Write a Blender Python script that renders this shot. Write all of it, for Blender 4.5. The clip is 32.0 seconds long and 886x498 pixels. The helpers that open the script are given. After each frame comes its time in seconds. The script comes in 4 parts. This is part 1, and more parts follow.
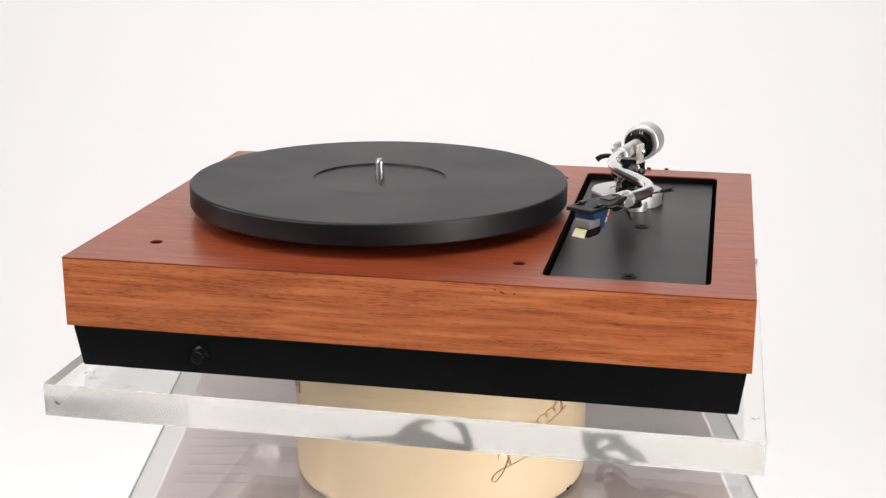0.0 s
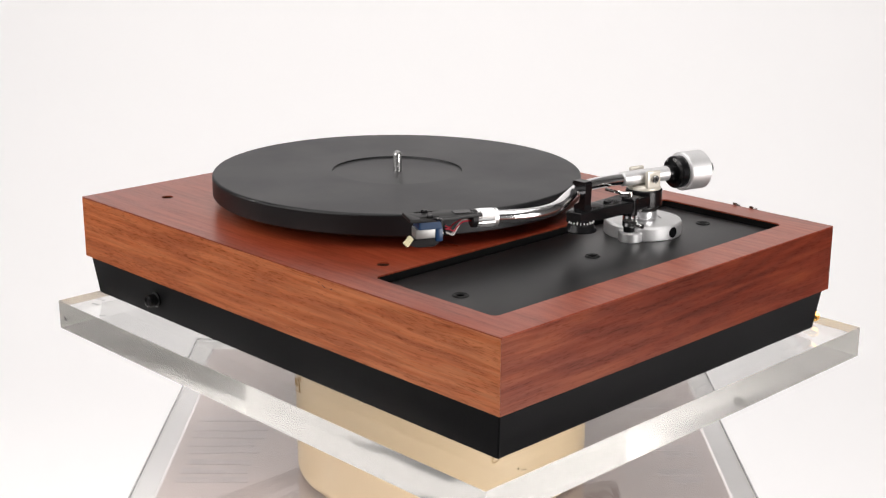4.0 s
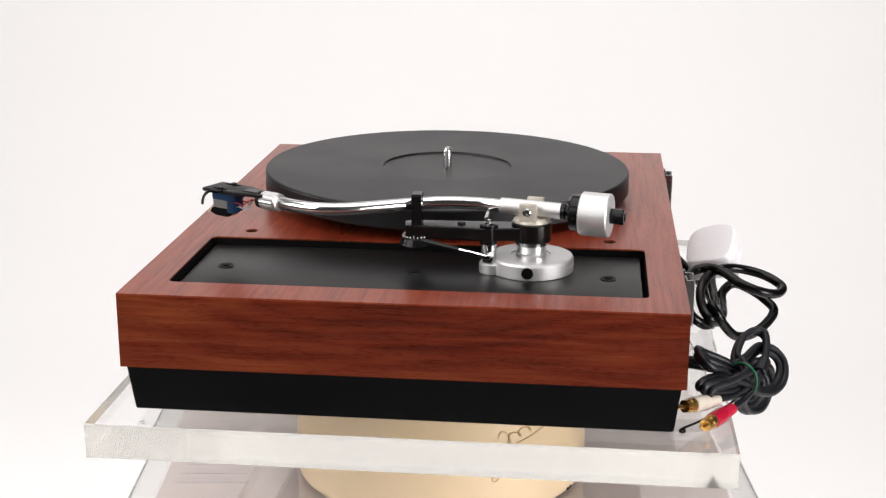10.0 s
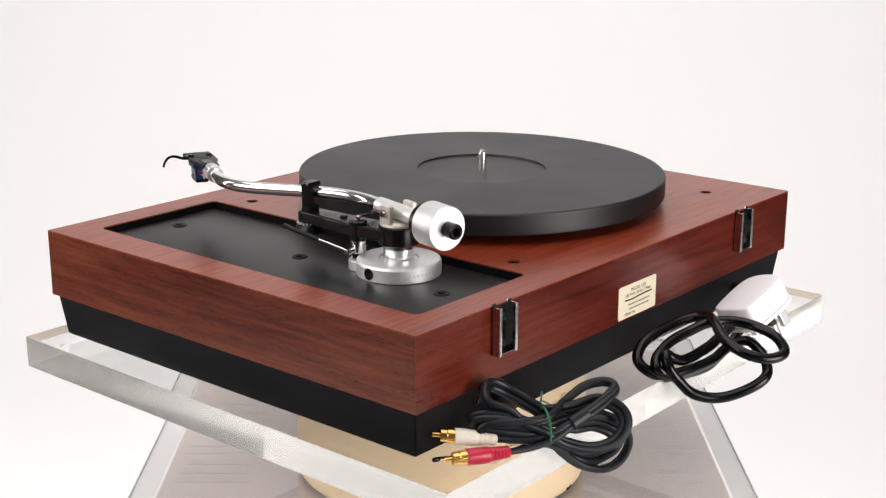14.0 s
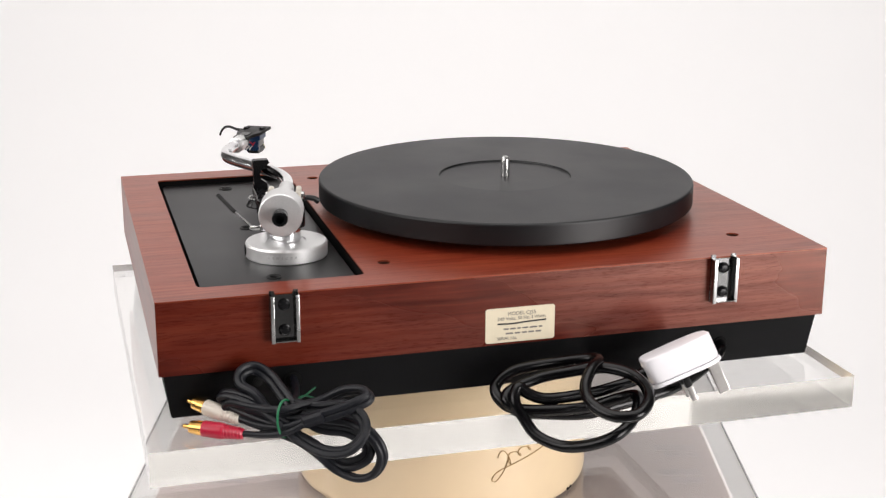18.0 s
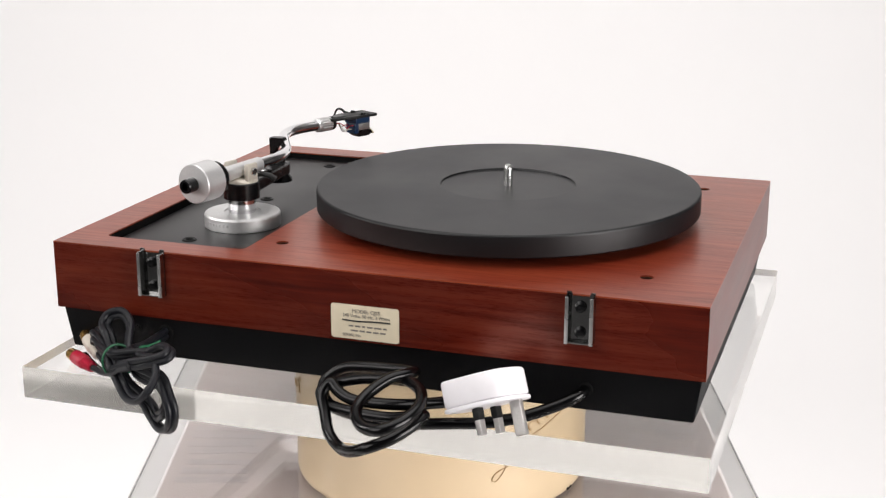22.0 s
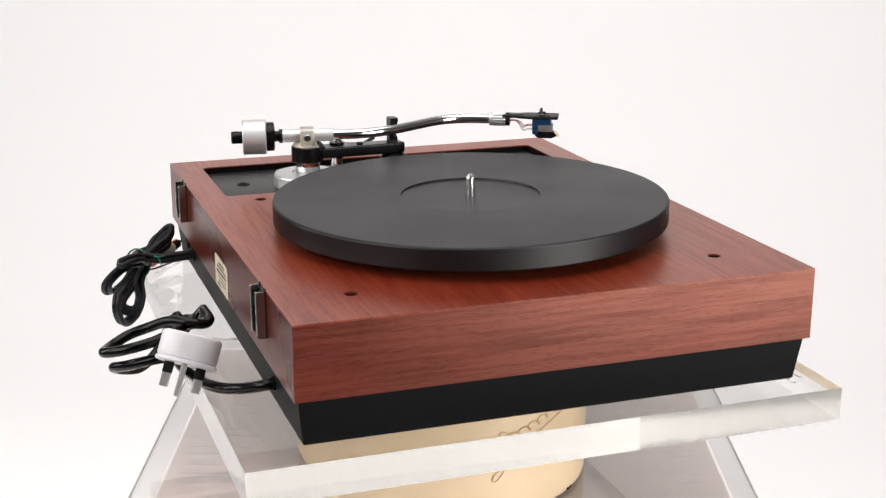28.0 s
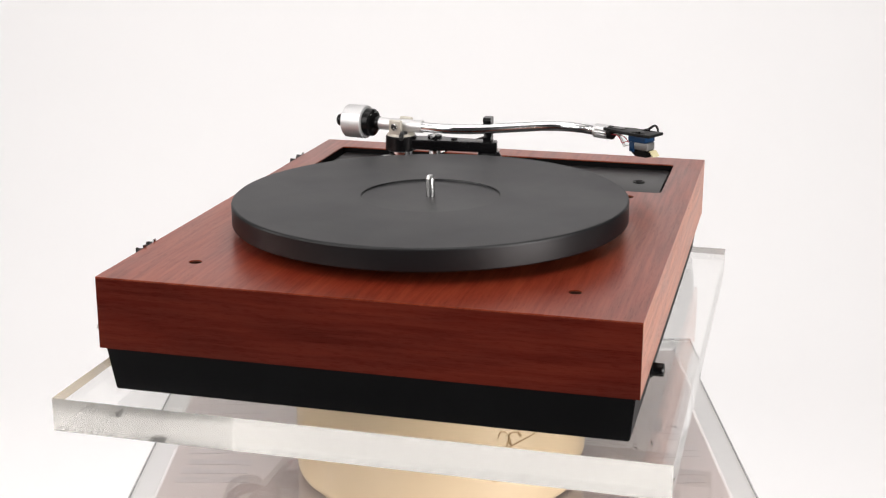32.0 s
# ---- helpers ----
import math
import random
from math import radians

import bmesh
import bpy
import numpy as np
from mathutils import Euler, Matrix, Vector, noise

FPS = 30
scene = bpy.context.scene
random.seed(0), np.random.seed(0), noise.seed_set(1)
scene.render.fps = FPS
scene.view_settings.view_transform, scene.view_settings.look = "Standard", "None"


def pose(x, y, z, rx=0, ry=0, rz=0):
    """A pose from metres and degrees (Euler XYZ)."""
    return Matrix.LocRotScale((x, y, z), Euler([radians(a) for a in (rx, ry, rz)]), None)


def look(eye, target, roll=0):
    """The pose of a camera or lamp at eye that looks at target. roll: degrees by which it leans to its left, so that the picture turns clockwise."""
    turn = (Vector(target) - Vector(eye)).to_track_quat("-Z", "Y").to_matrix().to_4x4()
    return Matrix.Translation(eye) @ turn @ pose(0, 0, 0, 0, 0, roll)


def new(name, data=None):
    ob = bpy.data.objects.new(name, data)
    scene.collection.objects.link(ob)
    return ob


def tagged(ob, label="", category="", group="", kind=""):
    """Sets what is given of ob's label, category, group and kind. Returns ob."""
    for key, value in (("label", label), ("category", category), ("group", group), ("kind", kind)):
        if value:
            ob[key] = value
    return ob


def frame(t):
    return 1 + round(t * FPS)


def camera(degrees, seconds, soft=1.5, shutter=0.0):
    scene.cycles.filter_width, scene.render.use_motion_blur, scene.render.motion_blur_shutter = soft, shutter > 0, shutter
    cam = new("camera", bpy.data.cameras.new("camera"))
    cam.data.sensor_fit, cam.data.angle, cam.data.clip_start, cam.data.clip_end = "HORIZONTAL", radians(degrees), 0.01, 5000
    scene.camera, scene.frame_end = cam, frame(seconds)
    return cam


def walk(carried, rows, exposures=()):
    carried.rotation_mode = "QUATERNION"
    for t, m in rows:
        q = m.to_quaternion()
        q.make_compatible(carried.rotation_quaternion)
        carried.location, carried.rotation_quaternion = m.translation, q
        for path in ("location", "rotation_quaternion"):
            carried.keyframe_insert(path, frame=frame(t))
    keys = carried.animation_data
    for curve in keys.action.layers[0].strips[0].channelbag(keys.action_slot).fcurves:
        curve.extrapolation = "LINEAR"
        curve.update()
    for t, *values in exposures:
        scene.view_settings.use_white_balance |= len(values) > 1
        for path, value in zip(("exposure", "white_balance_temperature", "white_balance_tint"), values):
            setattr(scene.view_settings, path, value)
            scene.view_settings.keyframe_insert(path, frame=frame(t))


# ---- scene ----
TOP = 0.715          # height of the wooden deck above the floor
PLINTH = 0.5         # top of the clear stand

# ---- camera ----
cam = camera(35.35, 32.0, 1.35)
EYE = pose(-0.0013, -1.0755, TOP + 0.2759, 73.98, -0.11, 0)
walk(cam, [(0.0, EYE), (32.0, EYE)])

# ---- light ----
world = bpy.data.worlds.new("studio")
world.use_nodes = True
scene.world = world
world.node_tree.nodes["Background"].inputs[0].default_value = (1.0, 0.985, 0.972, 1)
world.node_tree.nodes["Background"].inputs[1].default_value = 0.2
scene.view_settings.exposure = 0.0
scene.cycles.max_bounces, scene.cycles.transmission_bounces, scene.cycles.glossy_bounces = 20, 20, 8


def softbox(name, eye, target, w, h, power):
    lamp = bpy.data.lights.new(name, "AREA")
    lamp.shape, lamp.size, lamp.size_y, lamp.energy = "RECTANGLE", w, h, power
    lamp.color = (1.0, 0.962, 0.948)
    ob = new(name, lamp)
    ob.matrix_world = look(eye, target)
    return ob


softbox("softbox_lamp", (0.0, -0.1, 2.5), (0, 0, 0.7), 2.2, 2.0, 29)
softbox("softbox_lamp", (1.60, -1.36, 0.80), (0, 0, 0.65), 1.1, 1.2, 45)
softbox("softbox_lamp", (-1.65, -1.25, 1.70), (0, 0, 0.65), 1.7, 1.3, 26)
softbox("strip_lamp", (-1.75, 0.15, 1.3), (0, 0, 0.65), 0.10, 1.3, 8)


# ---- materials ----
def material(name, colour, rough=0.5, metal=0.0, spec=0.5, grain=0.0, grain_scale=200.0, bump=0.0, bump_scale=600.0, coat=0.0, wear=0.0):
    m = bpy.data.materials.new(name)
    m.use_nodes = True
    n, l = m.node_tree.nodes, m.node_tree.links
    b = n["Principled BSDF"]
    b.inputs["Base Color"].default_value = (*colour, 1)
    b.inputs["Roughness"].default_value = rough
    b.inputs["Metallic"].default_value = metal
    b.inputs["Specular IOR Level"].default_value = spec
    b.inputs["Coat Weight"].default_value = coat
    b.inputs["Coat Roughness"].default_value = 0.15
    tc = n.new("ShaderNodeTexCoord")
    if grain > 0:
        t = n.new("ShaderNodeTexNoise")
        t.inputs["Scale"].default_value, t.inputs["Detail"].default_value = grain_scale, 4
        l.new(tc.outputs["Object"], t.inputs["Vector"])
        big = n.new("ShaderNodeTexNoise")
        big.inputs["Scale"].default_value, big.inputs["Detail"].default_value = grain_scale * 0.06, 3
        l.new(tc.outputs["Object"], big.inputs["Vector"])
        add = n.new("ShaderNodeMath")
        l.new(t.outputs["Fac"], add.inputs[0])
        l.new(big.outputs["Fac"], add.inputs[1])
        r = n.new("ShaderNodeMapRange")
        r.inputs["From Min"].default_value, r.inputs["From Max"].default_value = 0.6, 1.4
        r.inputs["To Min"].default_value, r.inputs["To Max"].default_value = 1 - grain, 1 + grain
        l.new(add.outputs[0], r.inputs["Value"])
        mul = n.new("ShaderNodeVectorMath")
        mul.operation = "SCALE"
        mul.inputs[0].default_value = colour
        l.new(r.outputs["Result"], mul.inputs["Scale"])
        l.new(mul.outputs["Vector"], b.inputs["Base Color"])
        rr = n.new("ShaderNodeMapRange")
        rr.inputs["From Min"].default_value, rr.inputs["From Max"].default_value = 0.3, 0.7
        rr.inputs["To Min"].default_value, rr.inputs["To Max"].default_value = max(0.02, rough - wear), min(1, rough + wear)
        l.new(big.outputs["Fac"], rr.inputs["Value"])
        l.new(rr.outputs["Result"], b.inputs["Roughness"])
    if bump > 0:
        t = n.new("ShaderNodeTexNoise")
        t.inputs["Scale"].default_value, t.inputs["Detail"].default_value = bump_scale, 3
        l.new(tc.outputs["Object"], t.inputs["Vector"])
        bp = n.new("ShaderNodeBump")
        bp.inputs["Strength"].default_value, bp.inputs["Distance"].default_value = bump, 0.0005
        l.new(t.outputs["Fac"], bp.inputs["Height"])
        l.new(bp.outputs["Normal"], b.inputs["Normal"])
    return m


def veneer(name, axis, dark, mid, light, rough=0.34, seed=0.0, spec=0.5, pores=0.6, coat=0.0, fibre=0.14, figure=1.0, sheen=(1.0, 0.80, 0.68), lean=None, glow=(0.088, 0.027, 0.009)):
    """Oiled veneer with its grain along x (0) or y (1): arched growth rings, fine fibre, open pores gathered along the rings."""
    m = bpy.data.materials.new(name)
    m.use_nodes = True
    n, l = m.node_tree.nodes, m.node_tree.links
    b = n["Principled BSDF"]
    b.inputs["Specular IOR Level"].default_value = spec
    b.inputs["Specular Tint"].default_value = (*sheen, 1)
    b.inputs["Coat Weight"].default_value, b.inputs["Coat Roughness"].default_value = coat, 0.28
    tc = n.new("ShaderNodeTexCoord")

    def scaled(vector, along, across, shift):
        mp = n.new("ShaderNodeMapping")
        s = [across, across, across]
        s[axis] = along
        mp.inputs["Scale"].default_value = s
        mp.inputs["Location"].default_value = (seed + shift, seed * 0.7 + shift, seed * 1.3)
        l.new(vector, mp.inputs["Vector"])
        return mp.outputs["Vector"]

    def noise_at(vector, along, across, detail, distort=0.0, shift=0.0, rough_detail=0.5):
        t = n.new("ShaderNodeTexNoise")
        t.inputs["Scale"].default_value, t.inputs["Detail"].default_value = 1.0, detail
        t.inputs["Roughness"].default_value = rough_detail
        t.inputs["Distortion"].default_value = distort
        l.new(scaled(vector, along, across, shift), t.inputs["Vector"])
        return t.outputs

    def calc(op, *values):
        k = n.new("ShaderNodeMath")
        k.operation = op
        for i, v in enumerate(values):
            if isinstance(v, (int, float)):
                k.inputs[i].default_value = v
            else:
                l.new(v, k.inputs[i])
        return k.outputs[0]

    def spread(value, a, z, p, q):
        r = n.new("ShaderNodeMapRange")
        for key, v in (("From Min", a), ("From Max", z), ("To Min", p), ("To Max", q)):
            r.inputs[key].default_value = v
        l.new(value, r.inputs["Value"])
        return r.outputs["Result"]

    # the grain wanders a millimetre or two to either side
    wander = n.new("ShaderNodeVectorMath")
    wander.operation = "MULTIPLY_ADD"
    amount = [0.0045, 0.0045, 0.0045]
    amount[axis] = 0.0
    wander.inputs[1].default_value = amount
    l.new(noise_at(tc.outputs["Object"], 16.0, 26.0, 2, 0.0, 5.0)["Color"], wander.inputs[0])
    l.new(tc.outputs["Object"], wander.inputs[2])
    at = wander.outputs["Vector"]
    field = noise_at(at, 2.4, 17.0, 1, 0.0, 1.7)["Fac"]
    ring = spread(calc("SINE", calc("MULTIPLY", field, 88.0)), -1.0, 1.0, 0.0, 1.0)
    cloud = noise_at(at, 5.0, 16.0, 3, 0.3, 7.7)["Fac"]
    streak = noise_at(at, 11.0, 330.0, 4, 0.15, 3.1)["Fac"]
    mixed = calc("ADD", calc("MULTIPLY_ADD", ring, 0.10 * figure, calc("MULTIPLY", cloud, 0.75)), calc("MULTIPLY_ADD", streak, 0.42, -0.05 * figure))
    ramp = n.new("ShaderNodeValToRGB")
    e = ramp.color_ramp.elements
    e[0].position, e[0].color = 0.40, (*dark, 1)
    e[1].position, e[1].color = 0.80, (*light, 1)
    k = ramp.color_ramp.elements.new(0.585)
    k.color = (*mid, 1)
    l.new(mixed, ramp.inputs["Fac"])
    # open pores: short dark dashes, thicker along the rings
    fine = noise_at(at, 120.0, 1500.0, 2, 0.0, 11.0)["Fac"]
    pore = calc("ADD", fine, calc("MULTIPLY_ADD", ring, -0.085 * figure, 0.05))
    open_pore = spread(pore, 0.58, 0.68, 1.0, pores)
    hair = spread(noise_at(at, 30.0, 800.0, 3, 0.2, 17.0)["Fac"], 0.36, 0.62, 1 + fibre, 1 - fibre)
    mul = n.new("ShaderNodeVectorMath")
    mul.operation = "SCALE"
    l.new(ramp.outputs["Color"], mul.inputs[0])
    l.new(calc("MULTIPLY", open_pore, hair), mul.inputs["Scale"])
    l.new(mul.outputs["Vector"], b.inputs["Base Color"])
    # the sheen breaks up over pores and open grain
    l.new(calc("MULTIPLY", spread(pore, 0.56, 0.68, spec, spec * (0.35 if pores < 0.75 else 0.35 + 2.2 * (pores - 0.75))), spread(streak, 0.35, 0.6, 0.75, 1.1)), b.inputs["Specular IOR Level"])
    l.new(spread(cloud, 0.0, 1.0, rough - 0.06, rough + 0.12), b.inputs["Roughness"])
    bp = n.new("ShaderNodeBump")
    bp.inputs["Strength"].default_value, bp.inputs["Distance"].default_value = 0.16, 0.0003
    l.new(calc("ADD", mixed, open_pore), bp.inputs["Height"])
    l.new(bp.outputs["Normal"], b.inputs["Normal"])
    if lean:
        # gloss about a slant, bright towards the light: fibres on top, added sheen on front
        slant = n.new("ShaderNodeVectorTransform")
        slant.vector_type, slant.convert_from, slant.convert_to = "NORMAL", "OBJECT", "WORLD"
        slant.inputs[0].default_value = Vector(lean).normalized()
        slant_gloss = n.new("ShaderNodeBsdfGlossy")
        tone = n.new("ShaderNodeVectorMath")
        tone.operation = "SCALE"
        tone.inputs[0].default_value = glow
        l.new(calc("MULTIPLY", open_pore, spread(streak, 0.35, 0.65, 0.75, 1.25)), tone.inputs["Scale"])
        l.new(tone.outputs["Vector"], slant_gloss.inputs["Color"])
        slant_gloss.inputs["Roughness"].default_value = 0.55
        l.new(slant.outputs[0], slant_gloss.inputs["Normal"])
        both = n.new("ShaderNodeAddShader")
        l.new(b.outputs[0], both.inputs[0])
        l.new(slant_gloss.outputs[0], both.inputs[1])
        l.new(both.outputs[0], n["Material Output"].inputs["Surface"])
    return m


def acrylic(name, tint, rough=0.0, scratch=0.02):
    m = bpy.data.materials.new(name)
    m.use_nodes = True
    n, l = m.node_tree.nodes, m.node_tree.links
    b = n["Principled BSDF"]
    b.inputs["Base Color"].default_value = (*tint, 1)
    b.inputs["Transmission Weight"].default_value = 1.0
    b.inputs["IOR"].default_value = 1.49
    b.inputs["Roughness"].default_value = rough
    tc = n.new("ShaderNodeTexCoord")
    t = n.new("ShaderNodeTexNoise")
    t.inputs["Scale"].default_value, t.inputs["Detail"].default_value = 30, 2
    l.new(tc.outputs["Object"], t.inputs["Vector"])
    bp = n.new("ShaderNodeBump")
    bp.inputs["Strength"].default_value, bp.inputs["Distance"].default_value = scratch, 0.001
    l.new(t.outputs["Fac"], bp.inputs["Height"])
    l.new(bp.outputs["Normal"], b.inputs["Normal"])
    return m


# each board has its own veneer tone; the front colour also carries missing sheen
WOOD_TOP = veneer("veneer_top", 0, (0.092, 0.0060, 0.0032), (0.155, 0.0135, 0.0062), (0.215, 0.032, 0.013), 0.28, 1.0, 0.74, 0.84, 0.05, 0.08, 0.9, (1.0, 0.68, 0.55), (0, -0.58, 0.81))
# front slant is aimed to catch the high left softbox as an added sheen
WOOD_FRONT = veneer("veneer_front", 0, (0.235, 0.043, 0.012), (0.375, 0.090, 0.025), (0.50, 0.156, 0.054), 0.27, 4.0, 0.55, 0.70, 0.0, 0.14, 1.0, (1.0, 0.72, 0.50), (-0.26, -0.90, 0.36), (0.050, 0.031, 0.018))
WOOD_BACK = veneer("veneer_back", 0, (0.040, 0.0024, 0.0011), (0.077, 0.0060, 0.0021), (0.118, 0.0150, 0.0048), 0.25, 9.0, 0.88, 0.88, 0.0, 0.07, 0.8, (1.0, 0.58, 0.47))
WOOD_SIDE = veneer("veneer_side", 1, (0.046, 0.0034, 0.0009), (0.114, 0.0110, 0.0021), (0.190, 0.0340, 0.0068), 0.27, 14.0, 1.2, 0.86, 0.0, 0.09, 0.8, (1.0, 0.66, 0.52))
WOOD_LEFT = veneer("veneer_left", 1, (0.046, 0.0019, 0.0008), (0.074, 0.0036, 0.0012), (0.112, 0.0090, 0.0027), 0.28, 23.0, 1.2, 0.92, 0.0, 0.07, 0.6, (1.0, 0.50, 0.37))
BLACK_BASE = material("black_painted_board", (0.0020, 0.0020, 0.0024), 0.55, spec=0.12, grain=0.25, grain_scale=120, bump=0.1, wear=0.06)
ARMBOARD = material("satin_black_panel", (0.0020, 0.0020, 0.0022), 0.37, spec=0.45, grain=0.2, grain_scale=90, bump=0.08, wear=0.06)
PLATTER = material("black_acetal", (0.0030, 0.0033, 0.0043), 0.43, spec=0.43, grain=0.35, grain_scale=220, bump=0.05, wear=0.035)
KNOT = material("dark_knot_wood", (0.09, 0.016, 0.007), 0.4, grain=0.4, grain_scale=900)
DARK = material("dark_void", (0.003, 0.003, 0.003), 0.8, spec=0.12, grain=0.2)
BOLT = material("black_bolt_steel", (0.005, 0.005, 0.005), 0.45, spec=0.3, grain=0.2, grain_scale=500)
HOLE_SCREW = material("dark_brass_screw", (0.06, 0.03, 0.02), 0.4, 0.6, grain=0.3, grain_scale=600)
CHROME = material("chrome", (0.85, 0.85, 0.86), 0.12, 1.0, grain=0.04, grain_scale=80, wear=0.03)
ALU = material("satin_aluminium", (0.80, 0.80, 0.80), 0.48, 0.9, grain=0.06, grain_scale=900, bump=0.06, bump_scale=2500, wear=0.04)
IVORY = material("ivory_lacquered_metal", (0.62, 0.58, 0.50), 0.35, 0.25, grain=0.05, grain_scale=300, wear=0.05)
GLOSS_BLACK = material("gloss_black_plastic", (0.0045, 0.0045, 0.005), 0.25, spec=0.28, grain=0.15, grain_scale=300, wear=0.05)
MATT_BLACK = material("matt_black_plastic", (0.006, 0.006, 0.006), 0.45, spec=0.3, grain=0.2, grain_scale=400, wear=0.05)
BLUE = material("blue_cartridge_plastic", (0.006, 0.035, 0.095), 0.3, grain=0.15, grain_scale=500, wear=0.05)
GREY_SHELL = material("grey_metal_shell", (0.30, 0.30, 0.29), 0.4, 0.7, grain=0.1, grain_scale=500, wear=0.05)
CREAM_STYLUS = material("cream_stylus_guard", (0.75, 0.68, 0.42), 0.4, grain=0.08, grain_scale=500)
WIRE_RED = material("red_wire", (0.45, 0.01, 0.03), 0.4, grain=0.1)
WIRE_PALE = material("pale_wire", (0.7, 0.68, 0.64), 0.4, grain=0.1)
WHITE_MARK = material("white_print", (0.8, 0.8, 0.78), 0.5, grain=0.05)
LIP = material("polished_lip_steel", (0.62, 0.62, 0.61), 0.28, 0.9, grain=0.1, grain_scale=250, wear=0.08)
ENGRAVED = material("grey_engraving", (0.62, 0.62, 0.62), 0.5, 0.5, grain=0.3, grain_scale=900)
# steel with the sockets' shade and dark reflections put into its colour
SHADED_STEEL = material("shaded_steel", (0.22, 0.22, 0.22), 0.16, 1.0, grain=0.2, grain_scale=250, wear=0.06)
STEEL = material("bright_steel", (0.58, 0.58, 0.57), 0.12, 1.0, grain=0.12, grain_scale=250, wear=0.08)
COLLAR = material("fluted_bright_metal", (0.85, 0.85, 0.85), 0.35, 0.9, grain=0.05, grain_scale=300)
LABEL = material("cream_paper_label", (0.70, 0.62, 0.46), 0.6, grain=0.06, grain_scale=150, bump=0.05)
INK = material("grey_ink", (0.17, 0.150, 0.135), 0.7, grain=0.2)
PEN = material("black_pen", (0.008, 0.008, 0.009), 0.5, grain=0.2)
RUBBER = material("black_rubber", (0.012, 0.012, 0.013), 0.55, grain=0.2)
CABLE = material("black_pvc_cable", (0.0014, 0.0014, 0.0017), 0.22, spec=0.3, grain=0.25, grain_scale=150, bump=0.08, wear=0.08)
CABLE_GREY = material("dark_grey_cable", (0.0050, 0.0056, 0.0085), 0.42, spec=0.34, grain=0.25, grain_scale=150, bump=0.1, wear=0.08)
PIN = material("brushed_pin_steel", (0.62, 0.60, 0.58), 0.42, 0.8, grain=0.15, grain_scale=700, wear=0.08)
PLUG_WHITE = material("white_plug_plastic", (0.90, 0.88, 0.91), 0.35, grain=0.03, grain_scale=120, bump=0.03)
GOLD = material("gold_plate", (0.72, 0.42, 0.12), 0.2, 1.0, grain=0.08, grain_scale=400, wear=0.05)
RED_BOOT = material("red_plastic_boot", (0.42, 0.003, 0.030), 0.35, grain=0.1, grain_scale=300)
WHITE_BOOT = material("white_plastic_boot", (0.66, 0.60, 0.52), 0.4, grain=0.08, grain_scale=300)
GREEN_TIE = material("green_twist_tie", (0.01, 0.12, 0.05), 0.4, grain=0.2)
SLAB_EDGE = acrylic("polished_acrylic_edge", (0.975, 0.962, 0.915), 0.10, 0.05)
SLAB_EDGE.node_tree.nodes["Principled BSDF"].inputs["Transmission Weight"].default_value = 0.80
CUT_EDGE = acrylic("grey_glued_acrylic_edge", (0.62, 0.61, 0.60), 0.4)
CUT_EDGE.node_tree.nodes["Principled BSDF"].inputs["Transmission Weight"].default_value = 0.15
SLAB = acrylic("clear_acrylic_slab", (0.985, 0.985, 0.975))
BOX_ACRYLIC = acrylic("clear_acrylic_sheet", (0.97, 0.97, 0.968))
CREAM = material("cream_lacquered_drum", (0.72, 0.56, 0.36), 0.3, grain=0.05, grain_scale=25, bump=0.03, coat=0.3, wear=0.06)
GOLD_SCRIPT = material("brown_gold_script", (0.33, 0.20, 0.07), 0.4, 0.3, grain=0.15)
BOARD = material("pale_pinkish_board", (0.44, 0.367, 0.342), 0.6, grain=0.12, grain_scale=30, bump=0.1)
FADED_INK = material("faded_grey_print", (0.395, 0.340, 0.328), 0.7, grain=0.3, grain_scale=60)
PAPER = material("glowing_white_paper", (0.82, 0.812, 0.81), 0.85, spec=0.2, grain=0.01, grain_scale=8)
# emission put into the paper stands in for lamps on the backdrop
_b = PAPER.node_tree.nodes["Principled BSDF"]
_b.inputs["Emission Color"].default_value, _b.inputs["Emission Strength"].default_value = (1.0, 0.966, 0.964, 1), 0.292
PALE_CEILING = material("pale_ceiling_paint", (0.5, 0.5, 0.49), 0.8, grain=0.06, grain_scale=6)
GREY_WALL = material("grey_wall", (0.07, 0.07, 0.07), 0.8, grain=0.1, grain_scale=6)
DARK_WALL = material("pale_studio_wall", (0.22, 0.217, 0.214), 0.8, grain=0.15, grain_scale=6)


# ---- building helpers ----
def mesh_of(bm, name, mat):
    bmesh.ops.recalc_face_normals(bm, faces=bm.faces)
    big = {f for f in bm.faces if f.calc_area() > 6e-5}
    for f in bm.faces:
        f.smooth = True
    for e in bm.edges:
        if len(e.link_faces) == 2:
            a = e.calc_face_angle(0.0)
            e.smooth = not (a > radians(26) or (a > radians(6) and (e.link_faces[0] in big or e.link_faces[1] in big)))
    me = bpy.data.meshes.new(name)
    bm.to_mesh(me)
    bm.free()
    me.materials.append(mat)
    return me


def part(name, bm, mat, parent=None, label=""):
    ob = new(name, mesh_of(bm, name, mat))
    ob.parent = parent
    return tagged(ob, label)


def thing(name, x=0, y=0, z=0):
    ob = new(name)
    ob.empty_display_size = 0.05
    ob.location = (x, y, z)
    return ob


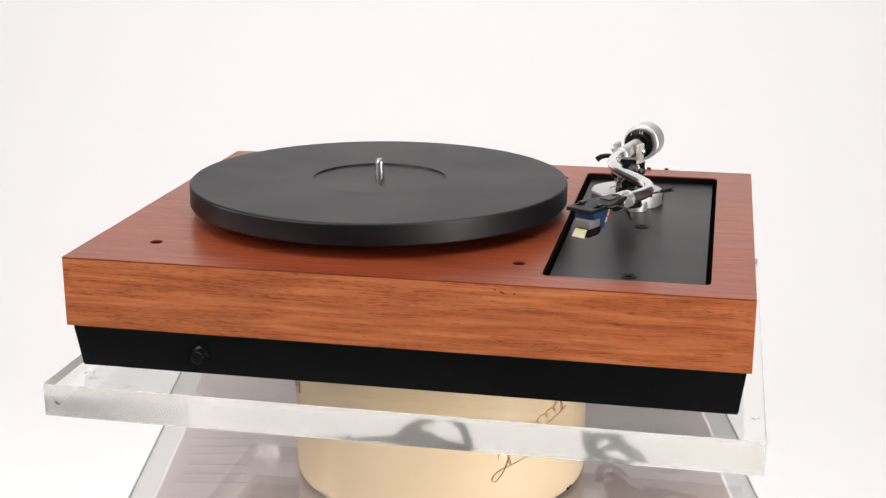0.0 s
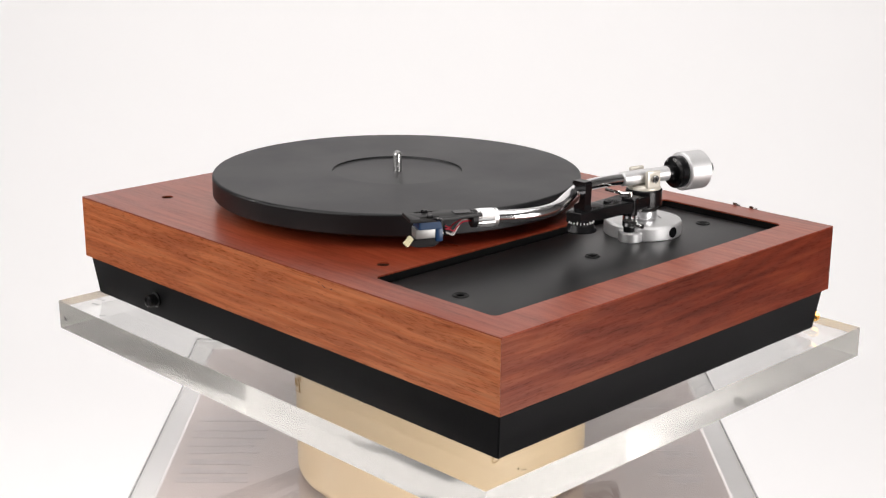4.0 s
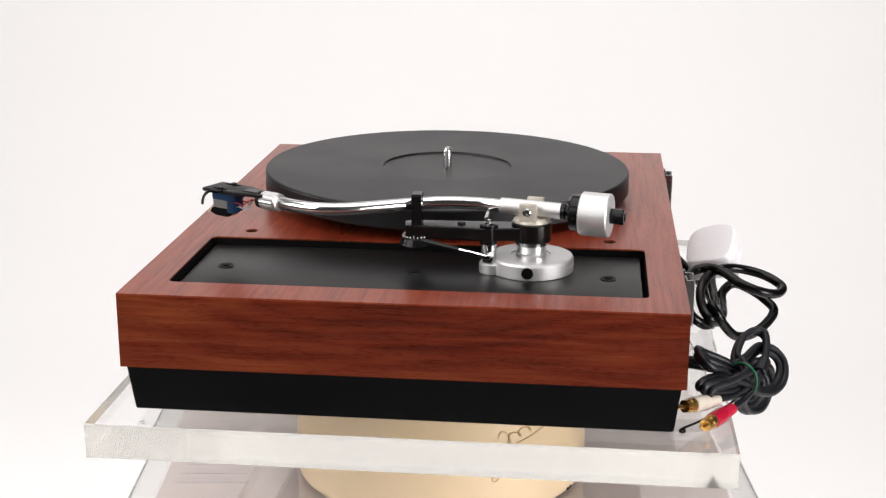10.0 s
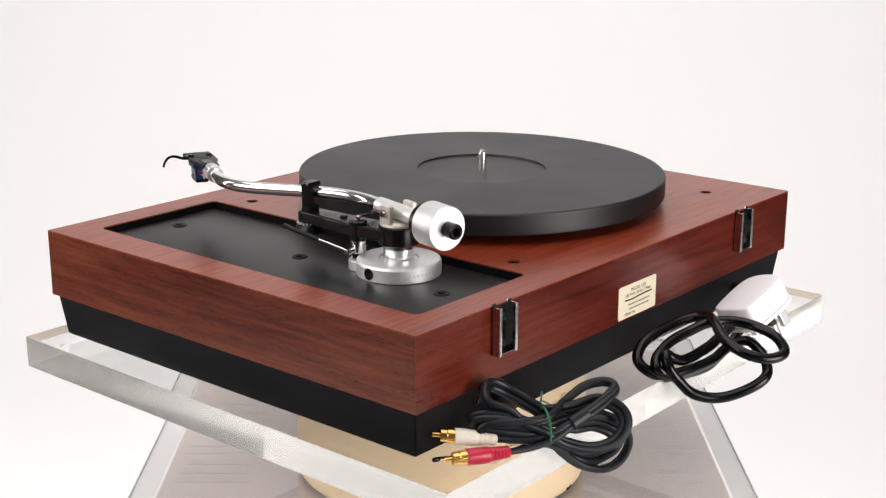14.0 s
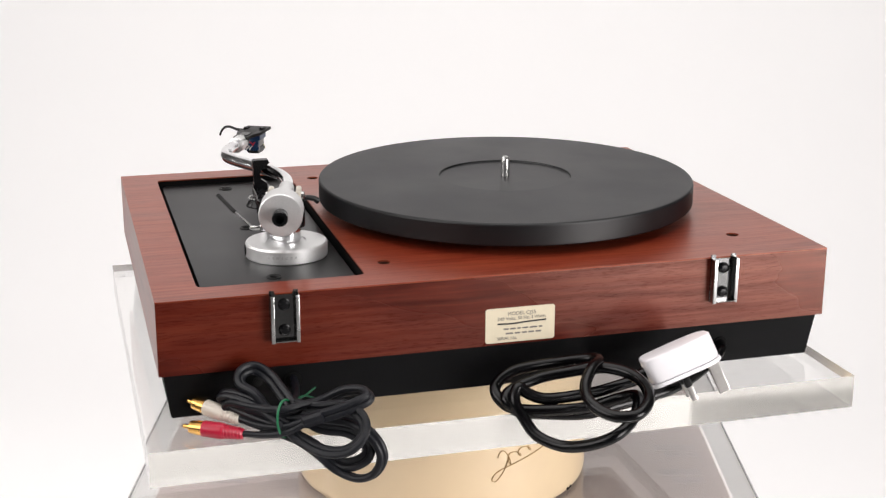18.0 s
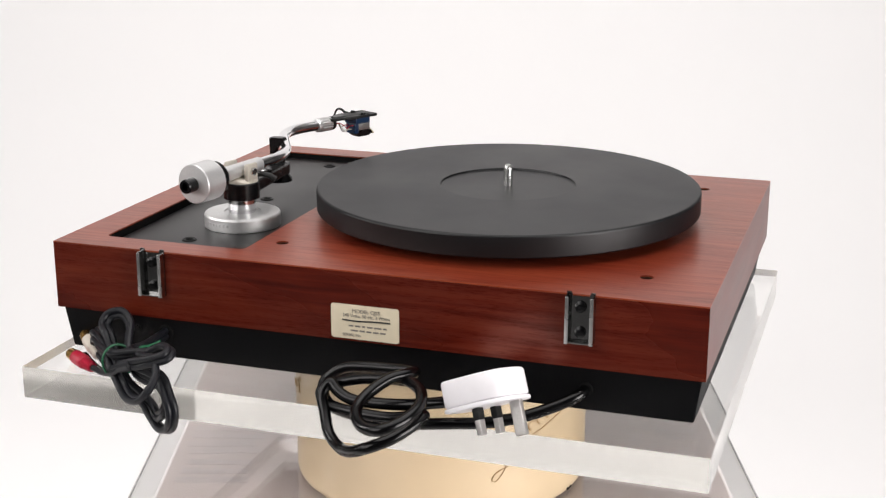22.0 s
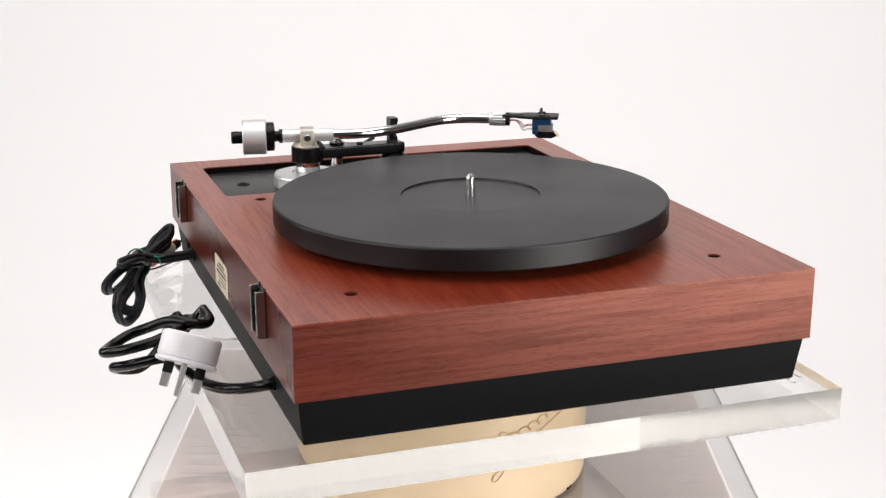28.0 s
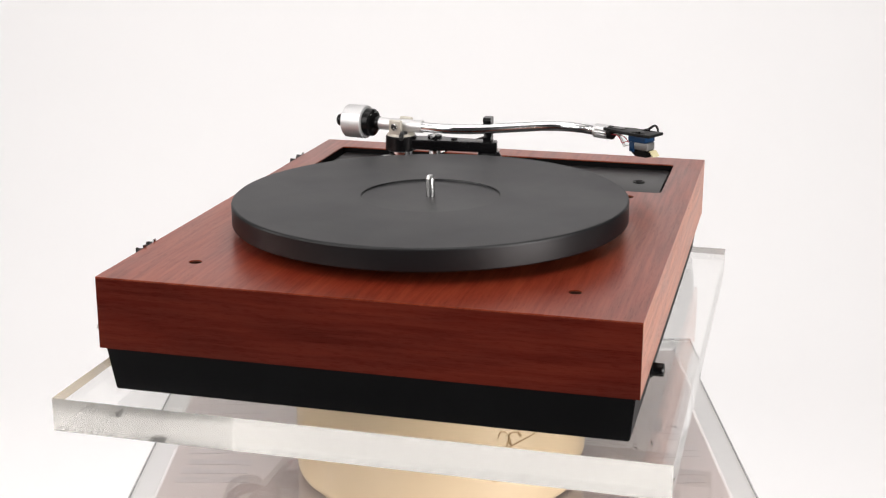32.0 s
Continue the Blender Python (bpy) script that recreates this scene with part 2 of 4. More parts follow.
def box(x0, x1, y0, y1, z0, z1, bevel=0.0, seg=2, bm=None):
    bm = bm or bmesh.new()
    made = bmesh.ops.create_cube(bm, size=1)["verts"]
    for v in made:
        v.co = Vector(((x0 + x1) / 2 + v.co.x * (x1 - x0), (y0 + y1) / 2 + v.co.y * (y1 - y0), (z0 + z1) / 2 + v.co.z * (z1 - z0)))
    if bevel > 0:
        edges = list({e for v in made for e in v.link_edges})
        bmesh.ops.bevel(bm, geom=edges, offset=bevel, segments=seg, profile=0.6, affect="EDGES")
    return bm


def frame_between(p0, p1):
    d = (Vector(p1) - Vector(p0)).normalized()
    return Matrix.Translation(p0) @ d.to_track_quat("Z", "Y").to_matrix().to_4x4()


def lathe(profile, m=None, seg=48, bm=None):
    """A turned solid from (radius, height) pairs about z, placed by m."""
    bm = bm or bmesh.new()
    m = m or Matrix()
    rings = []
    for r, z in profile:
        if r < 1e-6:
            rings.append([bm.verts.new(m @ Vector((0, 0, z)))])
        else:
            rings.append([bm.verts.new(m @ Vector((r * math.cos(2 * math.pi * i / seg), r * math.sin(2 * math.pi * i / seg), z))) for i in range(seg)])
    for a, b in zip(rings, rings[1:]):
        for i in range(seg):
            j = (i + 1) % seg
            if len(a) == 1 and len(b) > 1:
                bm.faces.new((a[0], b[i], b[j]))
            elif len(b) == 1 and len(a) > 1:
                bm.faces.new((a[i], a[j], b[0]))
            elif len(a) > 1:
                bm.faces.new((a[i], a[j], b[j], b[i]))
    for ring, rev in ((rings[0], True), (rings[-1], False)):
        if len(ring) > 1:
            bm.faces.new(ring[::-1] if rev else ring)
    return bm


def rod(p0, p1, r, bevel=0.0, seg=24, bm=None, r2=None):
    n = (Vector(p1) - Vector(p0)).length
    r2 = r if r2 is None else r2
    prof = [(r, 0), (r2, n)] if bevel <= 0 else [(r - bevel, 0), (r, bevel), (r2, n - bevel), (r2 - bevel, n)]
    return lathe(prof, frame_between(p0, p1), seg, bm)


def spline(points, steps=8):
    """Points along a smooth curve through the given ones."""
    p = [Vector(q) for q in points]
    p = [2 * p[0] - p[1]] + p + [2 * p[-1] - p[-2]]
    out = []
    for a, b, c, d in zip(p, p[1:], p[2:], p[3:]):
        for i in range(steps):
            t = i / steps
            out.append(0.5 * (2 * b + (c - a) * t + (2 * a - 5 * b + 4 * c - d) * t * t + (3 * b - a - 3 * c + d) * t ** 3))
    out.append(p[-2])
    return out


def tube(path, r, seg=16, bm=None, flat=1.0, lift=0.0):
    """A round (or flattened) cord along the path, with closed ends. r may be a function of 0..1."""
    bm = bm or bmesh.new()
    path = [Vector(q) for q in path]
    up = Vector((0, 0, 1))
    rings = []
    for i, q in enumerate(path):
        d = (path[min(i + 1, len(path) - 1)] - path[max(i - 1, 0)]).normalized()
        side = d.cross(up)
        if side.length < 0.05:
            side = d.cross(Vector((0, 1, 0)))
        side.normalize()
        up = side.cross(d).normalized()
        k = r(i / (len(path) - 1)) if callable(r) else r
        q = q + up * lift
        rings.append([bm.verts.new(q + k * (math.cos(a) * side * flat + math.sin(a) * up)) for a in (2 * math.pi * j / seg for j in range(seg))])
    for a, b in zip(rings, rings[1:]):
        for i in range(seg):
            j = (i + 1) % seg
            bm.faces.new((a[i], a[j], b[j], b[i]))
    bm.faces.new(rings[0][::-1])
    bm.faces.new(rings[-1])
    return bm


def rounded(x0, x1, y0, y1, r, n=6):
    out = []
    for cx, cy, a in ((x1 - r, y1 - r, 0), (x0 + r, y1 - r, 90), (x0 + r, y0 + r, 180), (x1 - r, y0 + r, 270)):
        for i in range(n + 1):
            t = radians(a + 90 * i / n)
            out.append((cx + r * math.cos(t), cy + r * math.sin(t)))
    return out


def circle(cx, cy, r, n=32):
    return [(cx + r * math.cos(2 * math.pi * i / n), cy + r * math.sin(2 * math.pi * i / n)) for i in range(n)]


def plate(outlines, z0, z1, bevel=0.0):
    """A flat plate from a closed outline and the outlines of its openings."""
    cu = bpy.data.curves.new("plate", "CURVE")
    cu.dimensions, cu.fill_mode = "2D", "BOTH"
    cu.extrude = (z1 - z0) / 2 - bevel
    cu.bevel_depth, cu.bevel_resolution, cu.offset = bevel, 2, -bevel
    for pts in outlines:
        s = cu.splines.new("POLY")
        s.points.add(len(pts) - 1)
        for q, (x, y) in zip(s.points, pts):
            q.co = (x, y, 0, 1)
        s.use_cyclic_u = True
    tmp = bpy.data.objects.new("plate", cu)
    me = bpy.data.meshes.new_from_object(tmp)
    bm = bmesh.new()
    bm.from_mesh(me)
    bmesh.ops.remove_doubles(bm, verts=bm.verts, dist=1e-6)
    for v in bm.verts:
        v.co.z += (z0 + z1) / 2
    bpy.data.objects.remove(tmp)
    bpy.data.curves.remove(cu)
    bpy.data.meshes.remove(me)
    return bm


def lettering(text, size, m, thick=0.00008):
    cu = bpy.data.curves.new("text", "FONT")
    cu.body, cu.size, cu.extrude = text, size, thick
    cu.align_x = "CENTER"
    tmp = bpy.data.objects.new("text", cu)
    me = bpy.data.meshes.new_from_object(tmp)
    bm = bmesh.new()
    bm.from_mesh(me)
    bm.transform(m)
    bpy.data.objects.remove(tmp)
    bpy.data.curves.remove(cu)
    bpy.data.meshes.remove(me)
    return bm


def prism(section, y0, y1, bm=None):
    """A solid with the given (x, z) section from y0 to y1."""
    bm = bm or bmesh.new()
    a = [bm.verts.new((x, y0, z)) for x, z in section]
    b = [bm.verts.new((x, y1, z)) for x, z in section]
    n = len(a)
    for i in range(n):
        j = (i + 1) % n
        bm.faces.new((a[i], a[j], b[j], b[i]))
    bm.faces.new(a[::-1])
    bm.faces.new(b)
    return bm


# ---- the studio ----
def studio():
    # a paper sweep with its own added glow: floor, curve and wall as one sheet
    prof = [(y, 0.0) for y in (-0.6, -0.2, 0.2, 0.7, 1.1, 1.4)]
    prof += [(1.4 + 1.2 * math.sin(radians(a)), 1.2 - 1.2 * math.cos(radians(a))) for a in range(3, 91, 3)]
    prof += [(2.6, 2.0), (2.6, 3.1)]
    back = [(2.62, 3.1), (2.62, -0.02), (-0.6, -0.02)]
    bm = bmesh.new()
    sec = prof + back
    a = [bm.verts.new((-1.7, y, z)) for y, z in sec]
    b = [bm.verts.new((1.7, y, z)) for y, z in sec]
    for i in range(len(sec)):
        j = (i + 1) % len(sec)
        bm.faces.new((a[i], a[j], b[j], b[i]))
    tagged(part("backdrop", bm, PAPER), "seamless white paper sweep with added glow behind the stand", "backdrop", kind="structure")
    for name, b6 in (("wall_south", (-4.1, 4.1, -3.1, -3.0, -0.05, 3.3)), ("wall_north", (-4.1, 4.1, 2.7, 2.8, -0.05, 3.3)), ("wall_west", (-4.1, -4.0, -3.0, 2.7, -0.05, 3.3)), ("wall_east", (4.0, 4.1, -3.0, 2.7, -0.05, 3.3)), ("ceiling", (-4.0, 4.0, -3.0, 2.7, 3.2, 3.3)), ("floor", (-4.0, 4.0, -3.0, 2.7, -0.10, -0.03))):
        tagged(part(name, box(*b6), PALE_CEILING if name == "ceiling" else GREY_WALL if name == "wall_south" else DARK_WALL), ("plain pale studio " if name == "ceiling" else "plain grey studio ") + name.split("_")[0], name.split("_")[0], kind="structure")


studio()


# ---- the stand ----
def stand():
    st = tagged(thing("acrylic_display_stand", 0, 0, PLINTH), "clear acrylic box display stand with square polished edges", "stand")
    h, t = 0.249, 0.018
    part("top_panel", box(-h, h, -h, h, -0.012, 0, 0.0006), BOX_ACRYLIC, st)
    for x0, x1, y0, y1 in ((-h, -h + t, -h, h), (h - t, h, -h, h), (-h + t, h - t, -h, -h + t), (-h + t, h - t, h - t, h)):
        p = part("side_panel", box(x0, x1, y0, y1, -PLINTH + 0.001, -0.0125), BOX_ACRYLIC, st)
        p.data.materials.append(CUT_EDGE)
        for f in p.data.polygons:
            f.material_index = 1 if f.normal.z > 0.5 else 0
    for o in st.children:
        o.visible_shadow = False
    # the boards inside
    bd = tagged(thing("printed_crate_board", 0, 0, PLINTH - 0.0135), "pale pinkish board with faded print inside the clear stand", "board")
    part("board", box(-0.2295, 0.2295, -0.2295, 0.2295, -0.01, 0, 0.001), BOARD, bd)
    part("leg", box(-0.03, 0.03, -0.03, 0.03, -0.485, -0.0105), BOARD, bd)
    rnd = random.Random(5)
    # faded lines of print: a block of eight on one side, two double lines on the other
    lines = [(-0.193 + 0.006 * rnd.random(), y, 0.052 + 0.014 * rnd.random()) for y in (0.092, 0.071, 0.055, 0.038, 0.024, 0.001, -0.016, -0.033)]
    lines += [(0.200, 0.031, 0.036), (0.203, 0.018, 0.028), (0.196, -0.017, 0.036), (0.201, -0.032, 0.026), (0.182, 0.085, 0.04)]
    for x, y, w in lines:
        bm = bmesh.new()
        u = -w / 2
        while u < w / 2:
            k = rnd.uniform(0.005, 0.012)
            v = rnd.uniform(0.0044, 0.0058)
            box(u, min(u + k, w / 2), -v, v, 0.0002, 0.0006, bm=bm)
            u += k
        bm.transform(pose(x, y, 0, 0, 0, 3 * rnd.random() - 1.5))
        part("faded_print", bm, FADED_INK, bd, "faded grey printed line")


stand()


def drum():
    dr = tagged(thing("rotating_drum_base", -0.002, 0, PLINTH), "cream lacquered metal drum with brown script marks on a clear stand", "drum")
    r, h = 0.1195, 0.1035
    part("drum_body", lathe([(0, 0), (r - 0.0025, 0), (r - 0.0008, 0.0012), (r, 0.004), (r, h - 0.004), (r - 0.001, h - 0.0015), (r - 0.004, h - 0.0003)], seg=128), CREAM, dr)
    part("turntable_plate", lathe([(0, h - 0.0030), (0.05, h - 0.0030), (0.05, h - 0.0002)], seg=48), STEEL, dr)

    def on_drum(phi, z, lift=0.0003):
        p = radians(phi)
        return Vector(((r + lift) * math.sin(p), -(r + lift) * math.cos(p), z + 0.215))

    for turn in (0.0, -122.0):
        # a flourish of loops rising to the right, with a tail below it
        pts = []
        for i in range(140):
            s = i / 139
            swell = 0.0026 + 0.0062 * math.exp(-(s / 0.10) ** 2) + 0.0042 * math.exp(-((s - 0.93) / 0.06) ** 2)
            pts.append(on_drum(22.5 + 31 * s - 1.5 * math.cos(s * 46) + turn, -0.1682 + 0.0200 * s + swell * math.sin(s * 46 + 0.4)))
        part("script_flourish", tube(pts, 0.00036, 6), GOLD_SCRIPT, dr, "brown script flourish")
        tail = [(25, -0.168), (23.5, -0.176), (20.5, -0.1835), (18.8, -0.182), (21, -0.176), (28, -0.1715), (38, -0.166), (48, -0.159), (54, -0.1555)]
        part("script_tail", tube(spline([on_drum(p + turn, z) for p, z in tail], 6), 0.00036, 6), GOLD_SCRIPT, dr, "brown script underline")
    rnd = random.Random(3)
    for k in range(14):
        phi = rnd.uniform(-75, 75)
        bm = plate([[(rnd.uniform(0.7, 1.3) * 0.0016 * math.cos(a), rnd.uniform(0.6, 1.2) * 0.0009 * math.sin(a)) for a in (i * 0.8976 for i in range(7))]], -0.0002, 0.0002)
        bm.transform(Matrix.Translation(on_drum(phi, -0.2135 + 0.0014 * rnd.random(), 0.0001)) @ pose(0, 0, 0, 90, 0, phi))
        part("paint_chip", bm, DARK, dr, "dark chip in the lacquer")


drum()


# ---- the turning slab ----
def slab():
    sl = tagged(thing("acrylic_slab", 0, 0, TOP), "thick clear acrylic slab carrying the record player", "slab")
    body = part("slab_body", box(-0.2465, 0.2531, -0.2102, 0.2146, -0.1113, -0.0873), SLAB, sl)
    body.visible_shadow = False
    body.data.materials.append(SLAB_EDGE)
    for f in body.data.polygons:
        f.material_index = 1 if abs(f.normal.z) < 0.5 else 0
    rnd = random.Random(8)
    # short dark scuffs: on the top face (flat) and on the front edge (upright)
    for x, y, z, n in ((-0.2237, -0.1848, -0.08725, 4), (-0.1846, -0.2036, -0.08725, 3), (-0.2179, -0.1916, -0.08725, 2), (0.246, -0.17, -0.08725, 2), (0.19, 0.206, -0.08725, 2), (-0.2355, -0.21025, -0.1008, 5), (-0.0291, -0.21025, -0.1095, 3)):
        bm = bmesh.new()
        for k in range(n):
            a = rnd.uniform(0, 6.3)
            p = Vector((x + 0.003 * rnd.uniform(-1, 1), y, z))
            q = Vector((math.cos(a), math.sin(a), 0)) * rnd.uniform(0.0015, 0.0035)
            if z < -0.09:
                p.z += 0.0014 * rnd.uniform(-1, 1)
                q = Vector((q.x, 0, q.y * 0.4))
            else:
                p.y += 0.003 * rnd.uniform(-1, 1)
            tube([p, p + q * 0.5 + Vector((0.0003, 0, 0)), p + q], rnd.uniform(0.00018, 0.00034), 5, bm)
        part("scuff_mark", bm, DARK, sl, "dark scuff mark")
    return sl


SLAB_OB = slab()


# ---- the record player ----
PX, PY = -0.0519, -0.0031              # platter centre
X0, X1, Y0, Y1 = -0.2368, 0.2417, -0.1870, 0.1805   # wooden case
deck = tagged(thing("record_player", 0, 0, TOP), "red-brown wooden record player with black platter on clear slab", "record player")


def case():
    holes = ((-0.1868, -0.1369), (0.0807, -0.1366), (0.0806, 0.1309), (-0.1871, 0.1299))
    opening = rounded(0.0994, 0.2125, -0.1616, 0.1560, 0.005)
    outl = [[(X0, Y0), (X1, Y0), (X1, Y1), (X0, Y1)], opening] + [circle(x, y, 0.0048, 24) for x, y in holes]
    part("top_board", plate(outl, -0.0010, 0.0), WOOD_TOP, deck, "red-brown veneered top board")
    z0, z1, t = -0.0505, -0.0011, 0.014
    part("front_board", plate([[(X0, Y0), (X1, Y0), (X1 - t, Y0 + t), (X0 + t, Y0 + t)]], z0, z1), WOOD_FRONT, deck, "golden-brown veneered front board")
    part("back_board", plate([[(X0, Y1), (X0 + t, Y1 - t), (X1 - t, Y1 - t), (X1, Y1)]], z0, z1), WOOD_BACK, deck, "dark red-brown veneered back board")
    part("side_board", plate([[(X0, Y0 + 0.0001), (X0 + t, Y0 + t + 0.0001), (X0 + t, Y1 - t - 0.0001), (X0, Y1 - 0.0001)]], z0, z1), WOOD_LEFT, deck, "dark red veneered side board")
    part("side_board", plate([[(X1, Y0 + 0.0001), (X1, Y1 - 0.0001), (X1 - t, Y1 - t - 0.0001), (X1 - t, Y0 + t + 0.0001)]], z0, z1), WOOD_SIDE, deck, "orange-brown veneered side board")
    for x, y in holes:
        part("hole_liner", lathe([(0, -0.0094), (0.0056, -0.0094), (0.0056, -0.0011), (0.0046, -0.0011), (0.0044, -0.0052), (0.0036, -0.0058), (0.0016, -0.0058), (0.0016, -0.0072), (0, -0.0072)], pose(x, y, 0), 24), HOLE_SCREW, deck, "dark recessed screw")
    # tapered black base
    bm = bmesh.new()
    top = [bm.verts.new((x, y, -0.0506)) for x, y in ((X0 + 0.003, Y0 + 0.003), (X1 - 0.003, Y0 + 0.003), (X1 - 0.003, Y1 - 0.003), (X0 + 0.003, Y1 - 0.003))]
    low = [bm.verts.new((x, y, -0.0825)) for x, y in ((-0.2294, -0.1806), (0.2346, -0.1806), (0.2346, 0.1739), (-0.2294, 0.1739))]
    for i in range(4):
        j = (i + 1) % 4
        bm.faces.new((low[i], low[j], top[j], top[i]))
    bm.faces.new(top)
    bm.faces.new(low[::-1])
    bmesh.ops.bevel(bm, geom=bm.edges[:], offset=0.0007, segments=2, affect="EDGES")
    part("base", bm, BLACK_BASE, deck, "tapered black base")
    for x in (-0.19, 0.195):
        for y in (-0.14, 0.135):
            part("foot", lathe([(0.009, 0), (0.011, 0.001), (0.011, 0.0044), (0.0105, 0.0047)], pose(x, y, -0.0871), 24), RUBBER, deck)
    # dark knot specks near the top edge of the front board
    for x, z, w, h, a in ((0.0722, -0.0042, 0.0009, 0.0004, 30), (0.0772, -0.0060, 0.0018, 0.0006, -25), (0.0853, -0.0062, 0.0010, 0.0006, 20)):
        bm = plate([[(w * (1 + 0.25 * math.sin(3 * t)) * math.cos(t), h * (1 + 0.3 * math.cos(2 * t)) * math.sin(t)) for t in (i * math.pi / 7 for i in range(14))]], 0, 0.0001)
        bm.transform(pose(x, Y0, z, 90, 0, 0) @ pose(0, 0, 0, 0, 0, a))
        part("knot_speck", bm, KNOT, deck, "small dark knot speck")
    # push switch
    part("switch", lathe([(0.0062, 0), (0.0062, 0.0012), (0.0048, 0.0018), (0.0048, 0.0080), (0.0042, 0.0090), (0.0031, 0.0092), (0.0028, 0.0083), (0, 0.0081)], frame_between((-0.1379, -0.1831, -0.0668), (-0.1379, -0.2, -0.0668)), 32), GLOSS_BLACK, deck, "round black push switch")
    # arm board and its bolts
    part("arm_board_well", box(0.0970, 0.2140, -0.1635, 0.1580, -0.030, -0.0250), DARK, deck)
    for w in ((0.0970, 0.0993, -0.1638, 0.1582), (0.2126, 0.2146, -0.1638, 0.1582), (0.0993, 0.2126, -0.1638, -0.1617), (0.0993, 0.2126, 0.1561, 0.1582)):
        part("well_wall", box(*w, -0.0249, -0.0011), DARK, deck)
    part("arm_board", plate([rounded(0.1030, 0.2090, -0.1582, 0.1524, 0.003)], -0.0249, -0.0050, 0.0006), ARMBOARD, deck, "satin black recessed arm board")
    for x, y in ((0.1568, -0.1365), (0.1571, -0.0033), (0.1575, 0.1299)):
        part("bolt", lathe([(0.0056, 0), (0.0056, 0.0005), (0.0050, 0.0008), (0.0042, 0.0004), (0.0040, 0.0005), (0.0030, 0.0006), (0.0026, 0.0001)], pose(x, y, -0.0051), 30), BOLT, deck, "black socket-head bolt sunk in the arm board")


case()


def platter():
    # the sprung platter hangs a little low towards the back
    z, r = 0.0252, 0.1497
    tilt = pose(PX, PY, -0.0005, -0.50, 0, 0)
    part("platter", lathe([(0, z - 0.0172), (r - 0.003, z - 0.0172), (r - 0.0008, z - 0.0167), (r, z - 0.0157), (r, z - 0.0018), (r - 0.0003, z - 0.0008), (r - 0.0010, z - 0.0002), (r - 0.0018, z),
                           (0.0530, z), (0.0524, z - 0.0012), (0.0500, z - 0.0014), (0, z - 0.0014)], tilt, 160), PLATTER, deck, "thick matt black platter with a sunk centre")
    # near-black disc that puts shade into the gap below the platter
    part("under_platter_disc", lathe([(0.126, 0.0019), (0.128, 0.0025), (0.128, 0.0072)], tilt, 96), DARK, deck)
    part("spindle", lathe([(0.0035, z - 0.0013), (0.0035, 0.0373), (0.0031, 0.0389), (0.0022, 0.0402), (0.0010, 0.0407), (0, 0.0408)], tilt, 32), LIP, deck, "round-tipped steel spindle")


platter()

# ---- the tonearm ----
VX, VY, AZ = 0.1397, 0.0763, 0.0386     # pivot and arm height
AXIS = Vector((0.225, 1.0, -0.012)).normalized()   # from pivot to counterweight
PIVOT = Vector((VX, VY, AZ))


def fillet(points, cuts, n=10):
    """A path through corners, each rounded off by the given cut."""
    p = [Vector(q) for q in points]
    out = [p[0]]
    for a, b, c, k in zip(p, p[1:], p[2:], cuts):
        s, e = b + (a - b).normalized() * k, b + (c - b).normalized() * k
        for i in range(n + 1):
            t = i / n
            out.append((1 - t) ** 2 * s + 2 * t * (1 - t) * b + t * t * e)
    out.append(p[-1])
    return out


